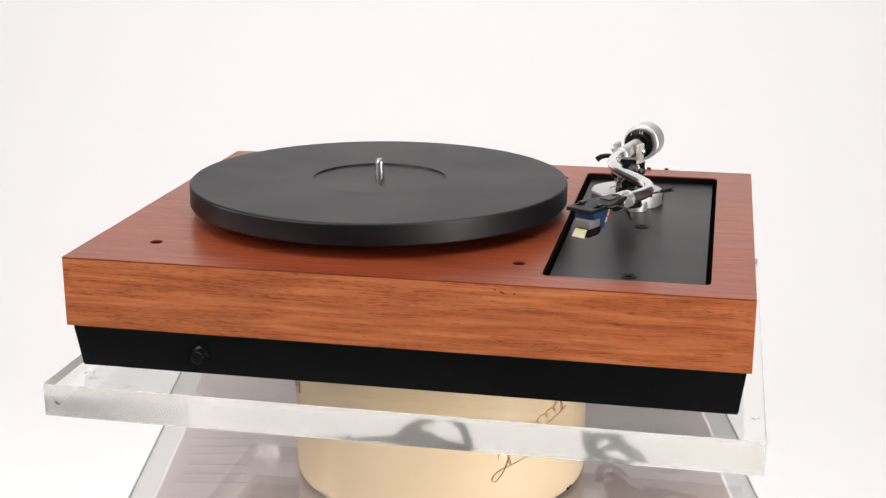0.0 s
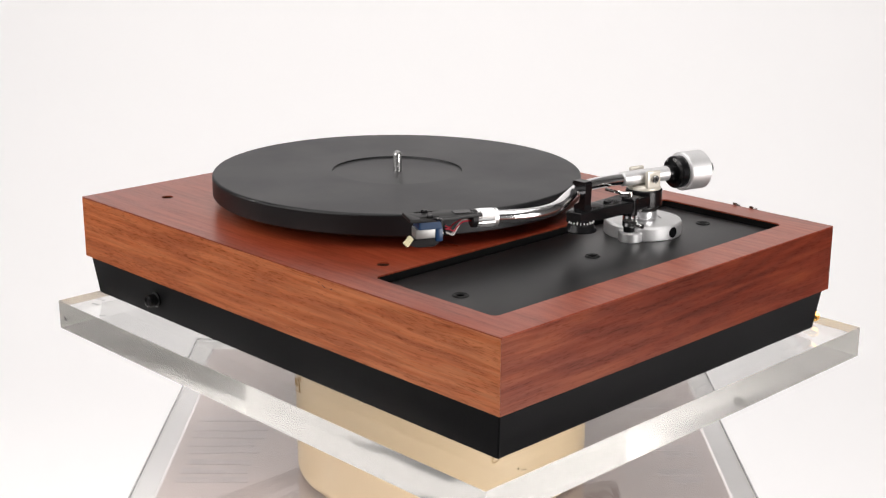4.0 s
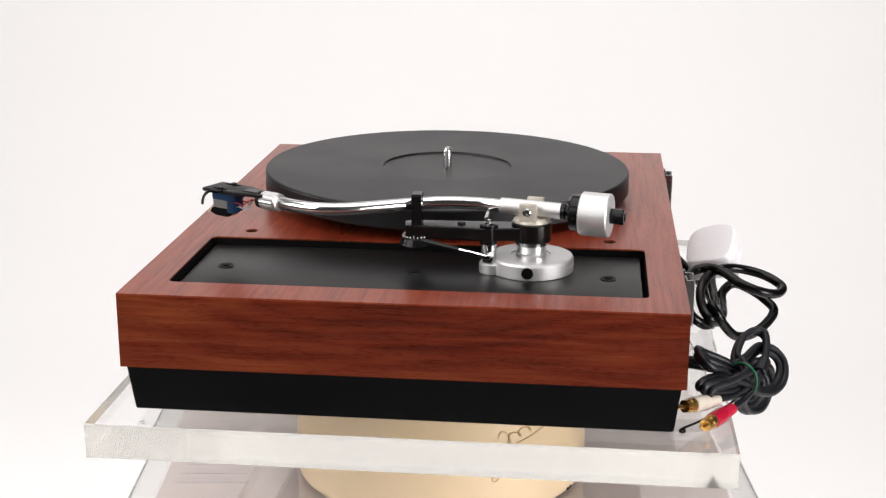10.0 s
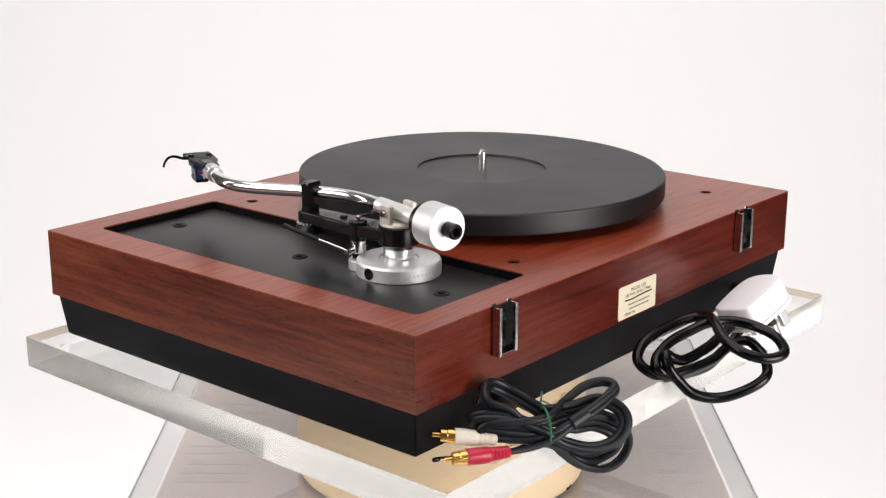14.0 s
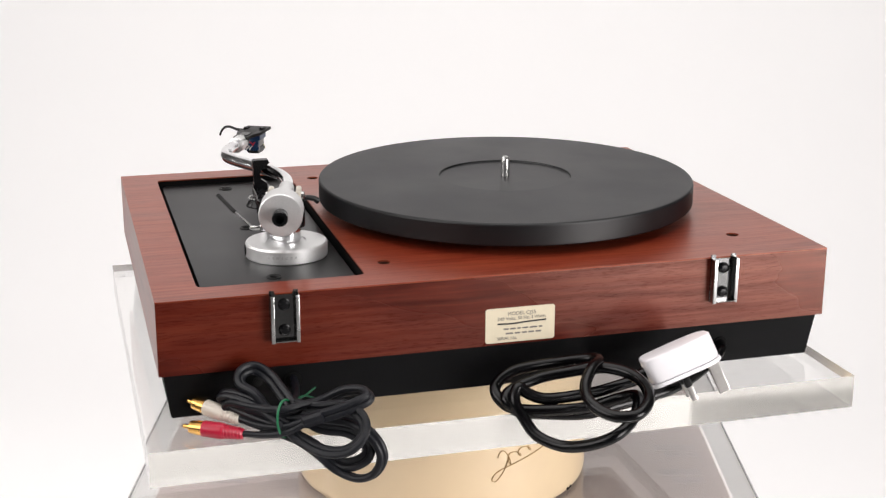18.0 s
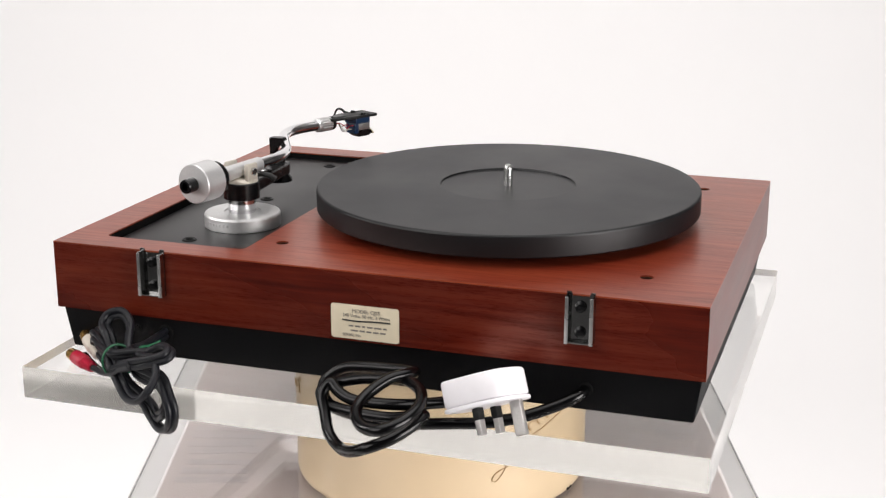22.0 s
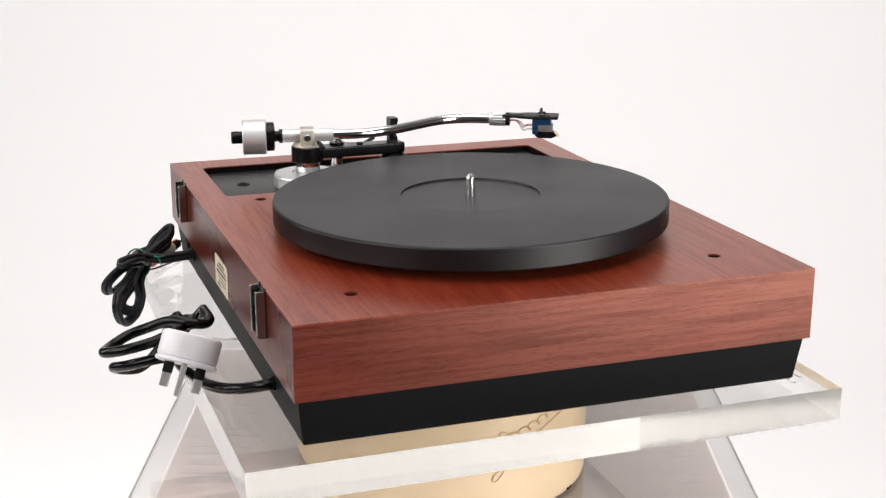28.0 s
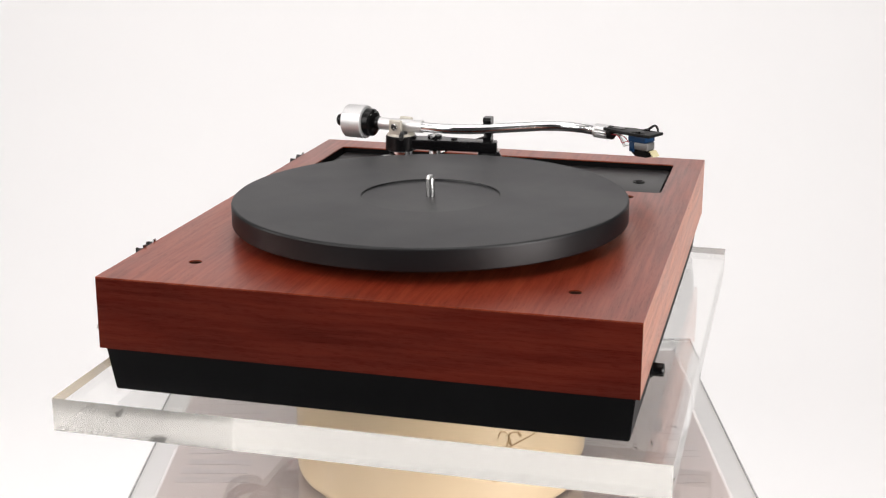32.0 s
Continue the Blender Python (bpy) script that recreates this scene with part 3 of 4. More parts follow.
def tonearm():
    arm = new("tonearm")
    arm.parent = deck
    tagged(arm, "S-shaped chrome tonearm on a silver base")
    side = Vector((AXIS.y, -AXIS.x, 0)).normalized()     # away from the platter
    # silver base disc with its side socket
    part("arm_base", lathe([(0, 0), (0.0291, 0), (0.0295, 0.0006), (0.0295, 0.0092), (0.0287, 0.0106), (0.0270, 0.0112), (0.0140, 0.0112), (0.0136, 0.0104), (0.0100, 0.0104)], pose(VX, VY, -0.0050), 96), ALU, arm, "satin silver base disc")
    part("base_lug", lathe([(0.0088, -0.0050), (0.0092, -0.0045), (0.0092, 0.0015), (0.0084, 0.0025)], pose(0.1490, 0.0500, 0), 32), ALU, arm)
    a = radians(-2)
    d = Vector((math.cos(a), math.sin(a), 0))
    c = Vector((VX, VY, 0.0004))
    part("grub_screw", lathe([(0.0040, 0), (0.0040, 0.0006), (0.0032, 0.0008), (0.0022, 0.0006), (0, 0.0006)], frame_between(c + d * 0.0292, c + d * 0.04), 24), GLOSS_BLACK, arm)
    part("pillar", lathe([(0.0104, 0.0055), (0.0106, 0.0062), (0.0106, 0.0180)], pose(VX, VY, 0), 40), CHROME, arm, "chrome pillar")
    # black bracket: ring round the pillar and the bar towards the rest
    part("ring", lathe([(0.0127, 0.0160), (0.0139, 0.0167), (0.0139, 0.0289), (0.0132, 0.0295), (0.0100, 0.0295)], pose(VX, VY, 0), 48), GLOSS_BLACK, arm, "black bracket ring")
    bar = plate([[(VX - 0.0075, VY - 0.008), (VX + 0.0115, VY - 0.006), (0.1555, 0.043), (0.1535, 0.030), (0.1510, -0.010), (0.1390, -0.012), (0.1360, -0.004), (0.1345, 0.030)]], 0.0180, 0.0272, 0.0012)
    part("bracket_bar", bar, GLOSS_BLACK, arm, "black lift bracket")
    part("bar_screw", lathe([(0.0028, 0), (0.0028, 0.0010), (0.0020, 0.0016)], pose(0.1435, 0.028, 0.0272), 20), GLOSS_BLACK, arm)
    # ivory yoke
    part("yoke_base", lathe([(0.0126, 0.0295), (0.0128, 0.0300), (0.0124, 0.0312), (0.0105, 0.0328), (0.0085, 0.0330)], pose(VX, VY, 0), 40), IVORY, arm, "ivory yoke")
    for k in (-1, 1):
        bm = box(-0.0019, 0.0019, -0.0062, 0.0062, 0.0310, 0.0446, 0.0014)
        bm.transform(Matrix.Translation((VX, VY, 0)) @ pose(0, 0, 0, 0, 0, -math.degrees(math.atan2(AXIS.x, AXIS.y))) @ pose(k * 0.0098, 0, 0))
        part("yoke_cheek", bm, IVORY, arm, "ivory yoke cheek")
        s = PIVOT + side * k * 0.0116
        part("pivot_screw", lathe([(0.0030, 0), (0.0030, 0.0018), (0.0024, 0.0024), (0.0012, 0.0024), (0.0011, 0.0012)], frame_between(s, s + side * k), 20), STEEL, arm, "steel pivot screw")
    # rear arm
    part("arm_sleeve", rod(PIVOT - AXIS * 0.0225, PIVOT + AXIS * 0.0235, 0.0056, 0.0006, 32), ALU, arm, "satin silver arm sleeve")
    part("rear_stub", lathe([(0.0058, 0), (0.0060, 0.0010), (0.0060, 0.003), (0.0045, 0.0035), (0.0045, 0.006), (0.0058, 0.0065), (0.0058, 0.0105)], frame_between(PIVOT + AXIS * 0.0210, PIVOT + AXIS), 32), GLOSS_BLACK, arm)
    dial = part("counterweight_dial", lathe([(0.0085, 0), (0.0118, 0.0006), (0.0124, 0.0014), (0.0124, 0.0072)], frame_between(PIVOT + AXIS * 0.0275, PIVOT + AXIS), 48), GLOSS_BLACK, arm, "black counterweight dial with white graduations")
    m = frame_between(PIVOT + AXIS * 0.0275, PIVOT + AXIS)
    ticks = bmesh.new()
    for i in range(30):
        b = box(0.0078 if i % 5 else 0.0072, 0.0088, -0.00013, 0.00013, 0.0, 0.0004)
        b.transform(Matrix.Rotation(radians(12 * i), 4, "Z") @ Matrix.Translation((0, 0, 0.00015)))
        me = bpy.data.meshes.new("t")
        b.to_mesh(me)
        b.free()
        ticks.from_mesh(me)
        bpy.data.meshes.remove(me)
    ticks.transform(m)
    part("graduation", ticks, WHITE_MARK, arm, "white graduation marks")
    up = side.cross(AXIS).normalized()
    for text, a in (("1", 128), ("1.5", 78)):
        at = PIVOT + AXIS * 0.0272 + (side * math.cos(radians(a)) + up * math.sin(radians(a))) * 0.0104 - up * 0.0012
        g = Matrix((side, up, -AXIS)).transposed().to_4x4()
        g.translation = at
        part("dial_number", lettering(text, 0.0032, g), WHITE_MARK, arm, "white dial number")
    part("counterweight", lathe([(0.0120, 0), (0.0143, 0.0004), (0.0150, 0.0012), (0.0150, 0.0196), (0.0144, 0.0204), (0.0055, 0.0206)], frame_between(PIVOT + AXIS * 0.0346, PIVOT + AXIS), 64), ALU, arm, "satin silver counterweight")
    part("rear_cap", lathe([(0.0052, 0), (0.0054, 0.0085), (0.0048, 0.0098), (0.0030, 0.0098), (0.0028, 0.005), (0, 0.005)], frame_between(PIVOT + AXIS * 0.0550, PIVOT + AXIS), 32), GLOSS_BLACK, arm, "black rear cap")
    # S-shaped tube
    z = AZ
    path = fillet([tuple(PIVOT - AXIS * 0.021), (0.1262, 0.0195, z + 0.0005), (0.1705, -0.0655, z + 0.0014), (0.1512, -0.0985, z + 0.0018)], (0.030, 0.028), 12)
    part("arm_tube", tube(path, 0.0044, 20), CHROME, arm, "chrome S-bent arm tube")
    # headshell collar and headshell
    col = Vector((0.1518, -0.0974, z + 0.0018))
    hd = Vector((-0.0298, -0.0583, 0.0010)).normalized()
    bm = bmesh.new()
    prof = [(0.0050, 0), (0.0062, 0.0006), (0.0062, 0.0018), (0.0058, 0.0022), (0.0058, 0.0030), (0.0064, 0.0034), (0.0064, 0.0146), (0.0058, 0.0152), (0.0048, 0.0152)]
    lathe(prof, frame_between(col, col + hd), 32, bm)
    for v in bm.verts:
        rel = v.co - col
        ax = rel.dot(hd)
        rad = rel - hd * ax
        if rad.length > 0.0063:
            ang = math.atan2(rad.z, rad.dot(Vector((hd.y, -hd.x, 0))))
            v.co -= rad.normalized() * (0.0005 if round(ang / (math.pi / 16)) % 2 else 0)
    part("locking_collar", bm, COLLAR, arm, "fluted chrome locking collar")
    hm = Matrix.Translation(col + hd * 0.0118) @ pose(0, 0, 0, 0, 0, math.degrees(math.atan2(hd.y, hd.x)))
    # local: x ahead, y to the left, z up
    bm = rod((0, 0, 0), (0.007, 0, 0), 0.0060, 0.0005, 24)
    bm.transform(hm)
    part("headshell_socket", bm, MATT_BLACK, arm)
    bm = plate([[(0.0005, -0.0062), (0.012, -0.0070), (0.022, -0.0105), (0.051, -0.0105), (0.051, 0.0105), (0.022, 0.0105), (0.012, 0.0070), (0.0005, 0.0062)],
                rounded(0.0310, 0.0440, -0.0085, -0.0058, 0.0012), rounded(0.0310, 0.0440, 0.0058, 0.0085, 0.0012)], 0.0022, 0.0048, 0.0005)
    bm.transform(hm)
    part("headshell", bm, MATT_BLACK, arm, "black slotted headshell")
    bm = box(0.006, 0.019, -0.0040, 0.0040, 0.0048, 0.0054, 0.0002)
    bm.transform(hm)
    part("headshell_badge", bm, GLOSS_BLACK, arm)
    for y in (-0.0071, 0.0071):
        bm = lathe([(0.0022, 0.0048), (0.0022, 0.0058), (0.0016, 0.0064), (0, 0.0064)], pose(0.037, y, 0), 16)
        bm.transform(hm)
        part("mounting_screw", bm, GLOSS_BLACK, arm)
    lift = [(0.033, 0.0098, 0.0042), (0.0335, 0.0150, 0.0046), (0.034, 0.0200, 0.0062), (0.034, 0.0245, 0.0060), (0.034, 0.0280, 0.0030), (0.0335, 0.0298, -0.0014)]
    bm = tube(spline(lift, 6), lambda t: 0.0013 - 0.0004 * t, 8)
    bm.transform(hm)
    part("finger_lift", bm, GLOSS_BLACK, arm, "curved black finger lift")
    # cartridge
    shell_m = hm
    hm = hm @ pose(0.0062, 0, 0)
    bm = box(0.0215, 0.0385, -0.0078, 0.0078, -0.0035, 0.0021, 0.0008)
    box(0.0215, 0.0265, -0.0062, 0.0062, -0.0125, -0.0030, 0.0010, bm=bm)
    bm.transform(hm)
    part("cartridge_body", bm, BLUE, arm, "translucent blue cartridge body")
    bm = box(0.0266, 0.0400, -0.0056, 0.0056, -0.0100, -0.0034, 0.0008)
    bm.transform(hm)
    part("cartridge_shell", bm, GREY_SHELL, arm, "grey metal cartridge shell")
    bm = prism([(0.024, -0.0102), (0.041, -0.0102), (0.0445, -0.0135), (0.039, -0.0160), (0.027, -0.0160), (0.023, -0.0130)], -0.0050, 0.0050)
    bmesh.ops.bevel(bm, geom=bm.edges[:], offset=0.0006, segments=2, affect="EDGES")
    bm.transform(hm)
    part("stylus_holder", bm, GLOSS_BLACK, arm)
    bm = prism([(0.0412, -0.0098), (0.0425, -0.0104), (0.0462, -0.0146), (0.0448, -0.0150)], -0.0045, 0.0045)
    bm.transform(hm)
    part("stylus_guard", bm, CREAM_STYLUS, arm, "pale cream stylus guard")
    for k, mat in enumerate((WIRE_RED, WIRE_PALE, WIRE_PALE, WIRE_RED)):
        y, zz = (-0.0036, -0.0012, 0.0012, 0.0036)[k], (-0.0050, -0.0085, -0.0085, -0.0050)[k]
        bm = tube(spline([(0.0215, y, zz), (0.017, y, zz), (0.0135, y * 1.2, zz - 0.0015), (0.0115, y * 1.1, zz + 0.0010), (0.0065, y * 0.7, -0.0010), (0.0010, y * 0.6, -0.0010)], 5), 0.00045, 6)
        bm.transform(hm)
        part("lead_wire", bm, mat, arm, "fine cartridge lead")
    # arm rest, anti-skating dial, lift and lever
    ax, ay = 0.1437, -0.0026
    bm = prism([(-0.0050, 0.0240), (0.0050, 0.0240), (0.0056, 0.0300), (0.0050, 0.0330), (0.0056, 0.0490), (0.0046, 0.0505), (-0.0060, 0.0505), (-0.0072, 0.0480), (-0.0045, 0.0462), (-0.0062, 0.0436), (-0.0012, 0.0434), (0.0006, 0.0400), (-0.0006, 0.0352), (-0.0050, 0.0325)], -0.0035, 0.0035)
    bm.transform(pose(ax + 0.002, ay, -0.0018))
    part("arm_rest", bm, GLOSS_BLACK, arm, "black clip arm rest")
    part("anti_skating_dial", lathe([(0.006, 0.0115), (0.0112, 0.0120), (0.0116, 0.0128), (0.0092, 0.0172), (0.0080, 0.0180)], pose(0.1455, -0.0035, 0), 40), GLOSS_BLACK, arm, "black dial with white marks")
    ticks = bmesh.new()
    for i in range(16):
        b = box(0.0102, 0.0111, -0.0002, 0.0002, 0, 0.0012 if i % 4 else 0.0019)
        b.transform(pose(0.1455, -0.0035, 0.0134, 0, 0, -130 + 16 * i) @ pose(0, 0, 0, 0, -28, 0))
        me = bpy.data.meshes.new("t")
        b.to_mesh(me)
        b.free()
        ticks.from_mesh(me)
        bpy.data.meshes.remove(me)
    part("dial_marks", ticks, WHITE_MARK, arm, "white dial marks")
    part("lift_post", lathe([(0.0042, 0.0024), (0.0042, 0.0150), (0.0058, 0.0155), (0.0058, 0.0272), (0.0064, 0.0277), (0.0064, 0.0290), (0.0035, 0.0294)], pose(0.1495, 0.0475, 0), 32), GLOSS_BLACK, arm, "black lift cylinder")
    part("lift_collar", lathe([(0.0050, 0.0066), (0.0053, 0.0072), (0.0053, 0.0152)], pose(0.1495, 0.0475, 0), 32), CHROME, arm, "chrome lift collar")
    part("lift_pin", rod((0.1495, 0.0475, 0.0290), (0.1495, 0.0475, 0.0328), 0.0016, 0.0003, 16), STEEL, arm)
    part("lift_platform", tube(spline([(0.1495, 0.0475, 0.0318), (0.143, 0.0450, 0.0312), (0.136, 0.0450, 0.0312), (0.128, 0.0450, 0.0316)], 6), 0.0013, 8), STEEL, arm, "steel arm lift platform")
    part("lift_lever", tube([(0.1595, 0.0480, 0.0090), (0.166, 0.0355, 0.0138), (0.1705, 0.0265, 0.0170)], 0.0009, 10), CHROME, arm, "thin chrome lift lever")
    part("lever_grip", tube([(0.1695, 0.0285, 0.0163), (0.1699, 0.0277, 0.0166), (0.1790, 0.0047, 0.0243), (0.1793, 0.0041, 0.0245)], lambda t: 0.0016 if 0.1 < t < 0.9 else 0.0011, 12), MATT_BLACK, arm, "black sleeve grip")
    # worn maker's mark round the base disc
    for k, w in enumerate((2.6, 2.2, 3.0, 1.2, 3.0, 2.6, 2.2)):
        bm = box(-w * 0.00033, w * 0.00033, -0.00012, 0.00008, -0.0010, 0.0010)
        bm.transform(pose(VX, VY, 0.0004) @ pose(0, 0, 0, 0, 0, 56 + 6.2 * k - 90) @ pose(0, 0.0296, 0))
        part("worn_mark", bm, ENGRAVED, arm, "faint grey worn mark")
    part("lever_joint", rod((0.1490, 0.0475, 0.0085), (0.1620, 0.0478, 0.0085), 0.0020, 0.0004, 16), STEEL, arm)
    part("lever_knob", tube(spline([(0.130, 0.0690, 0.0335), (0.124, 0.0700, 0.0345), (0.118, 0.0695, 0.0335), (0.1143, 0.0690, 0.0310)], 6), lambda t: 0.0016 + 0.0008 * t, 10), MATT_BLACK, arm, "short curved black lever")


tonearm()


# ---- back of the case ----
def back_details():
    for x in (0.1595, -0.1541):
        clip = new("hinge_socket")
        clip.parent = deck
        tagged(clip, "bright steel hinge socket with two black screws")
        y = Y1
        bm = plate([[(-0.0095, -0.0344), (0.0095, -0.0344), (0.0095, 0.0), (0.0064, 0.0), (0.0055, -0.0028), (-0.0055, -0.0028), (-0.0064, 0.0), (-0.0095, 0.0)]], 0.0001, 0.0011)
        bm.transform(pose(x, y, 0.0017, 90, 0, 180))
        part("back_plate", bm, SHADED_STEEL, clip)
        for k in (-1, 1):
            bm = box(-0.0004, 0.0004, 0.0011, 0.0061, -0.0327, -0.0006)
            bm.transform(pose(x + k * 0.0090, y, 0))
            part("side_flange", bm, STEEL, clip)
            bm = box(min(k * 0.0004, -k * 0.0020), max(k * 0.0004, -k * 0.0020), 0.0062, 0.0070, -0.0327, -0.0006, 0.0003, 2)
            bm.transform(pose(x + k * 0.0090, y, 0))
            part("lip", bm, LIP, clip)
        part("bottom_lip", box(x - 0.0084, x + 0.0084, y + 0.0012, y + 0.0052, -0.0327, -0.0319), STEEL, clip)
        for z in (-0.0080, -0.0255):
            part("screw", lathe([(0.0040, 0), (0.0038, 0.0014), (0.0022, 0.0024), (0, 0.0026)], frame_between((x, y + 0.0012, z), (x, y + 1, z)), 20), GLOSS_BLACK, clip, "black screw")
    # rating label
    lab = new("rating_label")
    lab.parent = deck
    tagged(lab, "cream paper rating label with grey print and a black pen stroke")
    turn = pose(-0.0032, Y1 + 0.0001, -0.0365, 90, 0, 180)
    bm = plate([rounded(-0.0250, 0.0250, -0.0124, 0.0124, 0.002)], 0, 0.0003)
    bm.transform(turn)
    part("paper", bm, LABEL, lab)
    for text, size, x, y in (("MODEL CJ55", 0.0037, 0.001, 0.0068), ("240 Volts, 50 Hz, 3 Watts", 0.0033, 0.001, 0.0035), ("SERIAL No.", 0.0030, -0.0095, -0.0105)):
        part("print", lettering(text, size, turn @ pose(x, y, 0.0004)), INK, lab)
    for x0, x1, y0 in ((-0.012, 0.016, -0.0034), (-0.0105, 0.0152, -0.0067)):
        x = x0
        rnd = random.Random(int(1e5 * (y0 + 1)))
        while x < x1:
            w = rnd.uniform(0.0022, 0.0055)
            bm = box(x, min(x + w, x1), y0, y0 + 0.0011, 0.0003, 0.0005)
            bm.transform(turn)
            part("print_bar", bm, INK, lab)
            x += w + 0.0012
    bm = tube(spline([(-0.0165, 0.0012, 0.0005), (-0.006, 0.0008, 0.0005), (0.006, 0.0015, 0.0005), (0.0185, 0.0018, 0.0005)], 6), 0.00055, 6)
    bm.transform(turn)
    part("pen_stroke", bm, PEN, lab, "black pen stroke")


back_details()


# ---- leads behind the case ----
def power_lead():
    lead = tagged(thing("power_lead", 0, 0, TOP), "coiled black mains lead with white three-pin plug behind the player", "power cable")
    # out of the case, under the plug and along the lower strands to the first bend
    out = [(-0.158, 0.170, -0.067), (-0.1555, 0.183, -0.0685), (-0.1440, 0.192, -0.0735), (-0.1242, 0.203, -0.0798), (-0.1009, 0.212, -0.0840), (-0.0800, 0.217, -0.0855), (-0.0590, 0.220, -0.0875), (-0.0369, 0.221, -0.0905), (-0.0125, 0.218, -0.0890), (0.0084, 0.213, -0.0868), (0.0185, 0.205, -0.0810), (0.0195, 0.197, -0.0740)]
    # back along the case, out into the free ring, and back to the bend
    ring = [(0.0090, 0.1945, -0.0660), (-0.0050, 0.1955, -0.0625), (-0.0300, 0.196, -0.0610), (-0.0470, 0.2035, -0.0580), (-0.0480, 0.2150, -0.0555), (-0.0385, 0.2260, -0.0560), (-0.0285, 0.2400, -0.0625), (-0.0265, 0.2560, -0.0680), (-0.0360, 0.2700, -0.0720), (-0.0512, 0.2755, -0.0704), (-0.0640, 0.2630, -0.0655), (-0.0665, 0.2455, -0.0615), (-0.0600, 0.2300, -0.0590), (-0.0450, 0.2170, -0.0590), (-0.0300, 0.2095, -0.0635), (-0.0100, 0.2060, -0.0670), (0.0100, 0.2075, -0.0725), (0.0170, 0.2120, -0.0775), (0.0100, 0.2180, -0.0830)]
    # along the strands again and down into the low hanging loop
    low = [(-0.0107, 0.2245, -0.0835), (-0.0367, 0.2265, -0.0835), (-0.0560, 0.2280, -0.0790), (-0.0660, 0.2375, -0.0740), (-0.0620, 0.2500, -0.0768), (-0.0520, 0.2620, -0.0820), (-0.0379, 0.2685, -0.0874), (-0.0240, 0.2605, -0.0950), (-0.0110, 0.2470, -0.1000), (0.0020, 0.2345, -0.0965), (0.0085, 0.2255, -0.0870), (0.0130, 0.2190, -0.0765), (0.0090, 0.2140, -0.0690)]
    # a last pass to the plug
    last = [(0.0025, 0.2165, -0.0735), (-0.0106, 0.2190, -0.0775), (-0.0405, 0.2195, -0.0765), (-0.0600, 0.2190, -0.0735), (-0.0755, 0.2195, -0.0700)]
    part("cord", tube(spline(out + ring + low + last, 9), 0.0039, 16), CABLE, lead, "glossy black cord")
    # near-black ring in place of the dark hole for the mains cord
    part("cord_hole_ring", lathe([(0.0030, 0), (0.0048, 0), (0.0048, 0.0012), (0.0044, 0.0016), (0.0031, 0.0016)], frame_between((-0.158, 0.1757, -0.0668), (-0.158, 0.19, -0.0668)), 24), DARK, deck)
    # plug: local x towards the earth pin, z away from the pins
    ex = Vector((-0.90, 0.15, 0.39)).normalized()
    ez = Vector((0.36, -0.36, 0.86)).normalized()
    ey = ez.cross(ex).normalized()
    ez = ex.cross(ey)
    m = Matrix((ex, ey, ez)).transposed().to_4x4()
    m.translation = (-0.1079, 0.2236, -0.0547)
    plug = new("plug")
    plug.parent = lead
    tagged(plug, "white three-pin mains plug")
    outline = [(q.x, q.y) for q in spline([(-0.0250, 0.0001, 0), (-0.0248, -0.010, 0), (-0.0212, -0.0182, 0), (-0.006, -0.0205, 0), (0.0085, -0.0205, 0), (0.0190, -0.0175, 0), (0.0242, -0.0090, 0), (0.0250, 0, 0), (0.0242, 0.0090, 0), (0.0190, 0.0175, 0), (0.0085, 0.0205, 0), (-0.006, 0.0205, 0), (-0.0212, 0.0182, 0), (-0.0248, 0.010, 0)], 5)]
    outline = [(x - 0.0050, y) for x, y in outline]
    bm = plate([outline], -0.0078, 0.0102, 0.0022)
    bm.transform(m)
    part("plug_body", bm, PLUG_WHITE, plug, "white plug body")
    bm = plate([[(x * 1.03 + 0.00015, y * 1.03) for x, y in outline]], -0.0105, -0.0079, 0.0008)
    bm.transform(m)
    part("plug_face", bm, PLUG_WHITE, plug)
    bm = rod((-0.0355, 0, 0), (-0.0290, 0, 0), 0.0044, 0.0006, 20)
    bm.transform(m)
    part("cord_grip", bm, CABLE, plug)
    for x, y, w, d, n in ((0.0145, 0, 0.0080, 0.0040, 0.0227), (-0.0077, 0.0111, 0.0040, 0.0064, 0.0177), (-0.0077, -0.0111, 0.0040, 0.0064, 0.0177)):
        bm = box(x - w / 2, x + w / 2, y - d / 2, y + d / 2, -0.0105 - n, -0.0106, 0.0008)
        bm.transform(m)
        part("pin", bm, PIN, plug, "steel plug pin")
        if n < 0.02:
            bm = box(x - w / 2 - 0.0003, x + w / 2 + 0.0003, y - d / 2 - 0.0003, y + d / 2 + 0.0003, -0.0185, -0.0107, 0.0006)
            bm.transform(m)
            part("pin_sleeve", bm, MATT_BLACK, plug, "black pin sleeve")
    return lead


POWER_OB = power_lead()


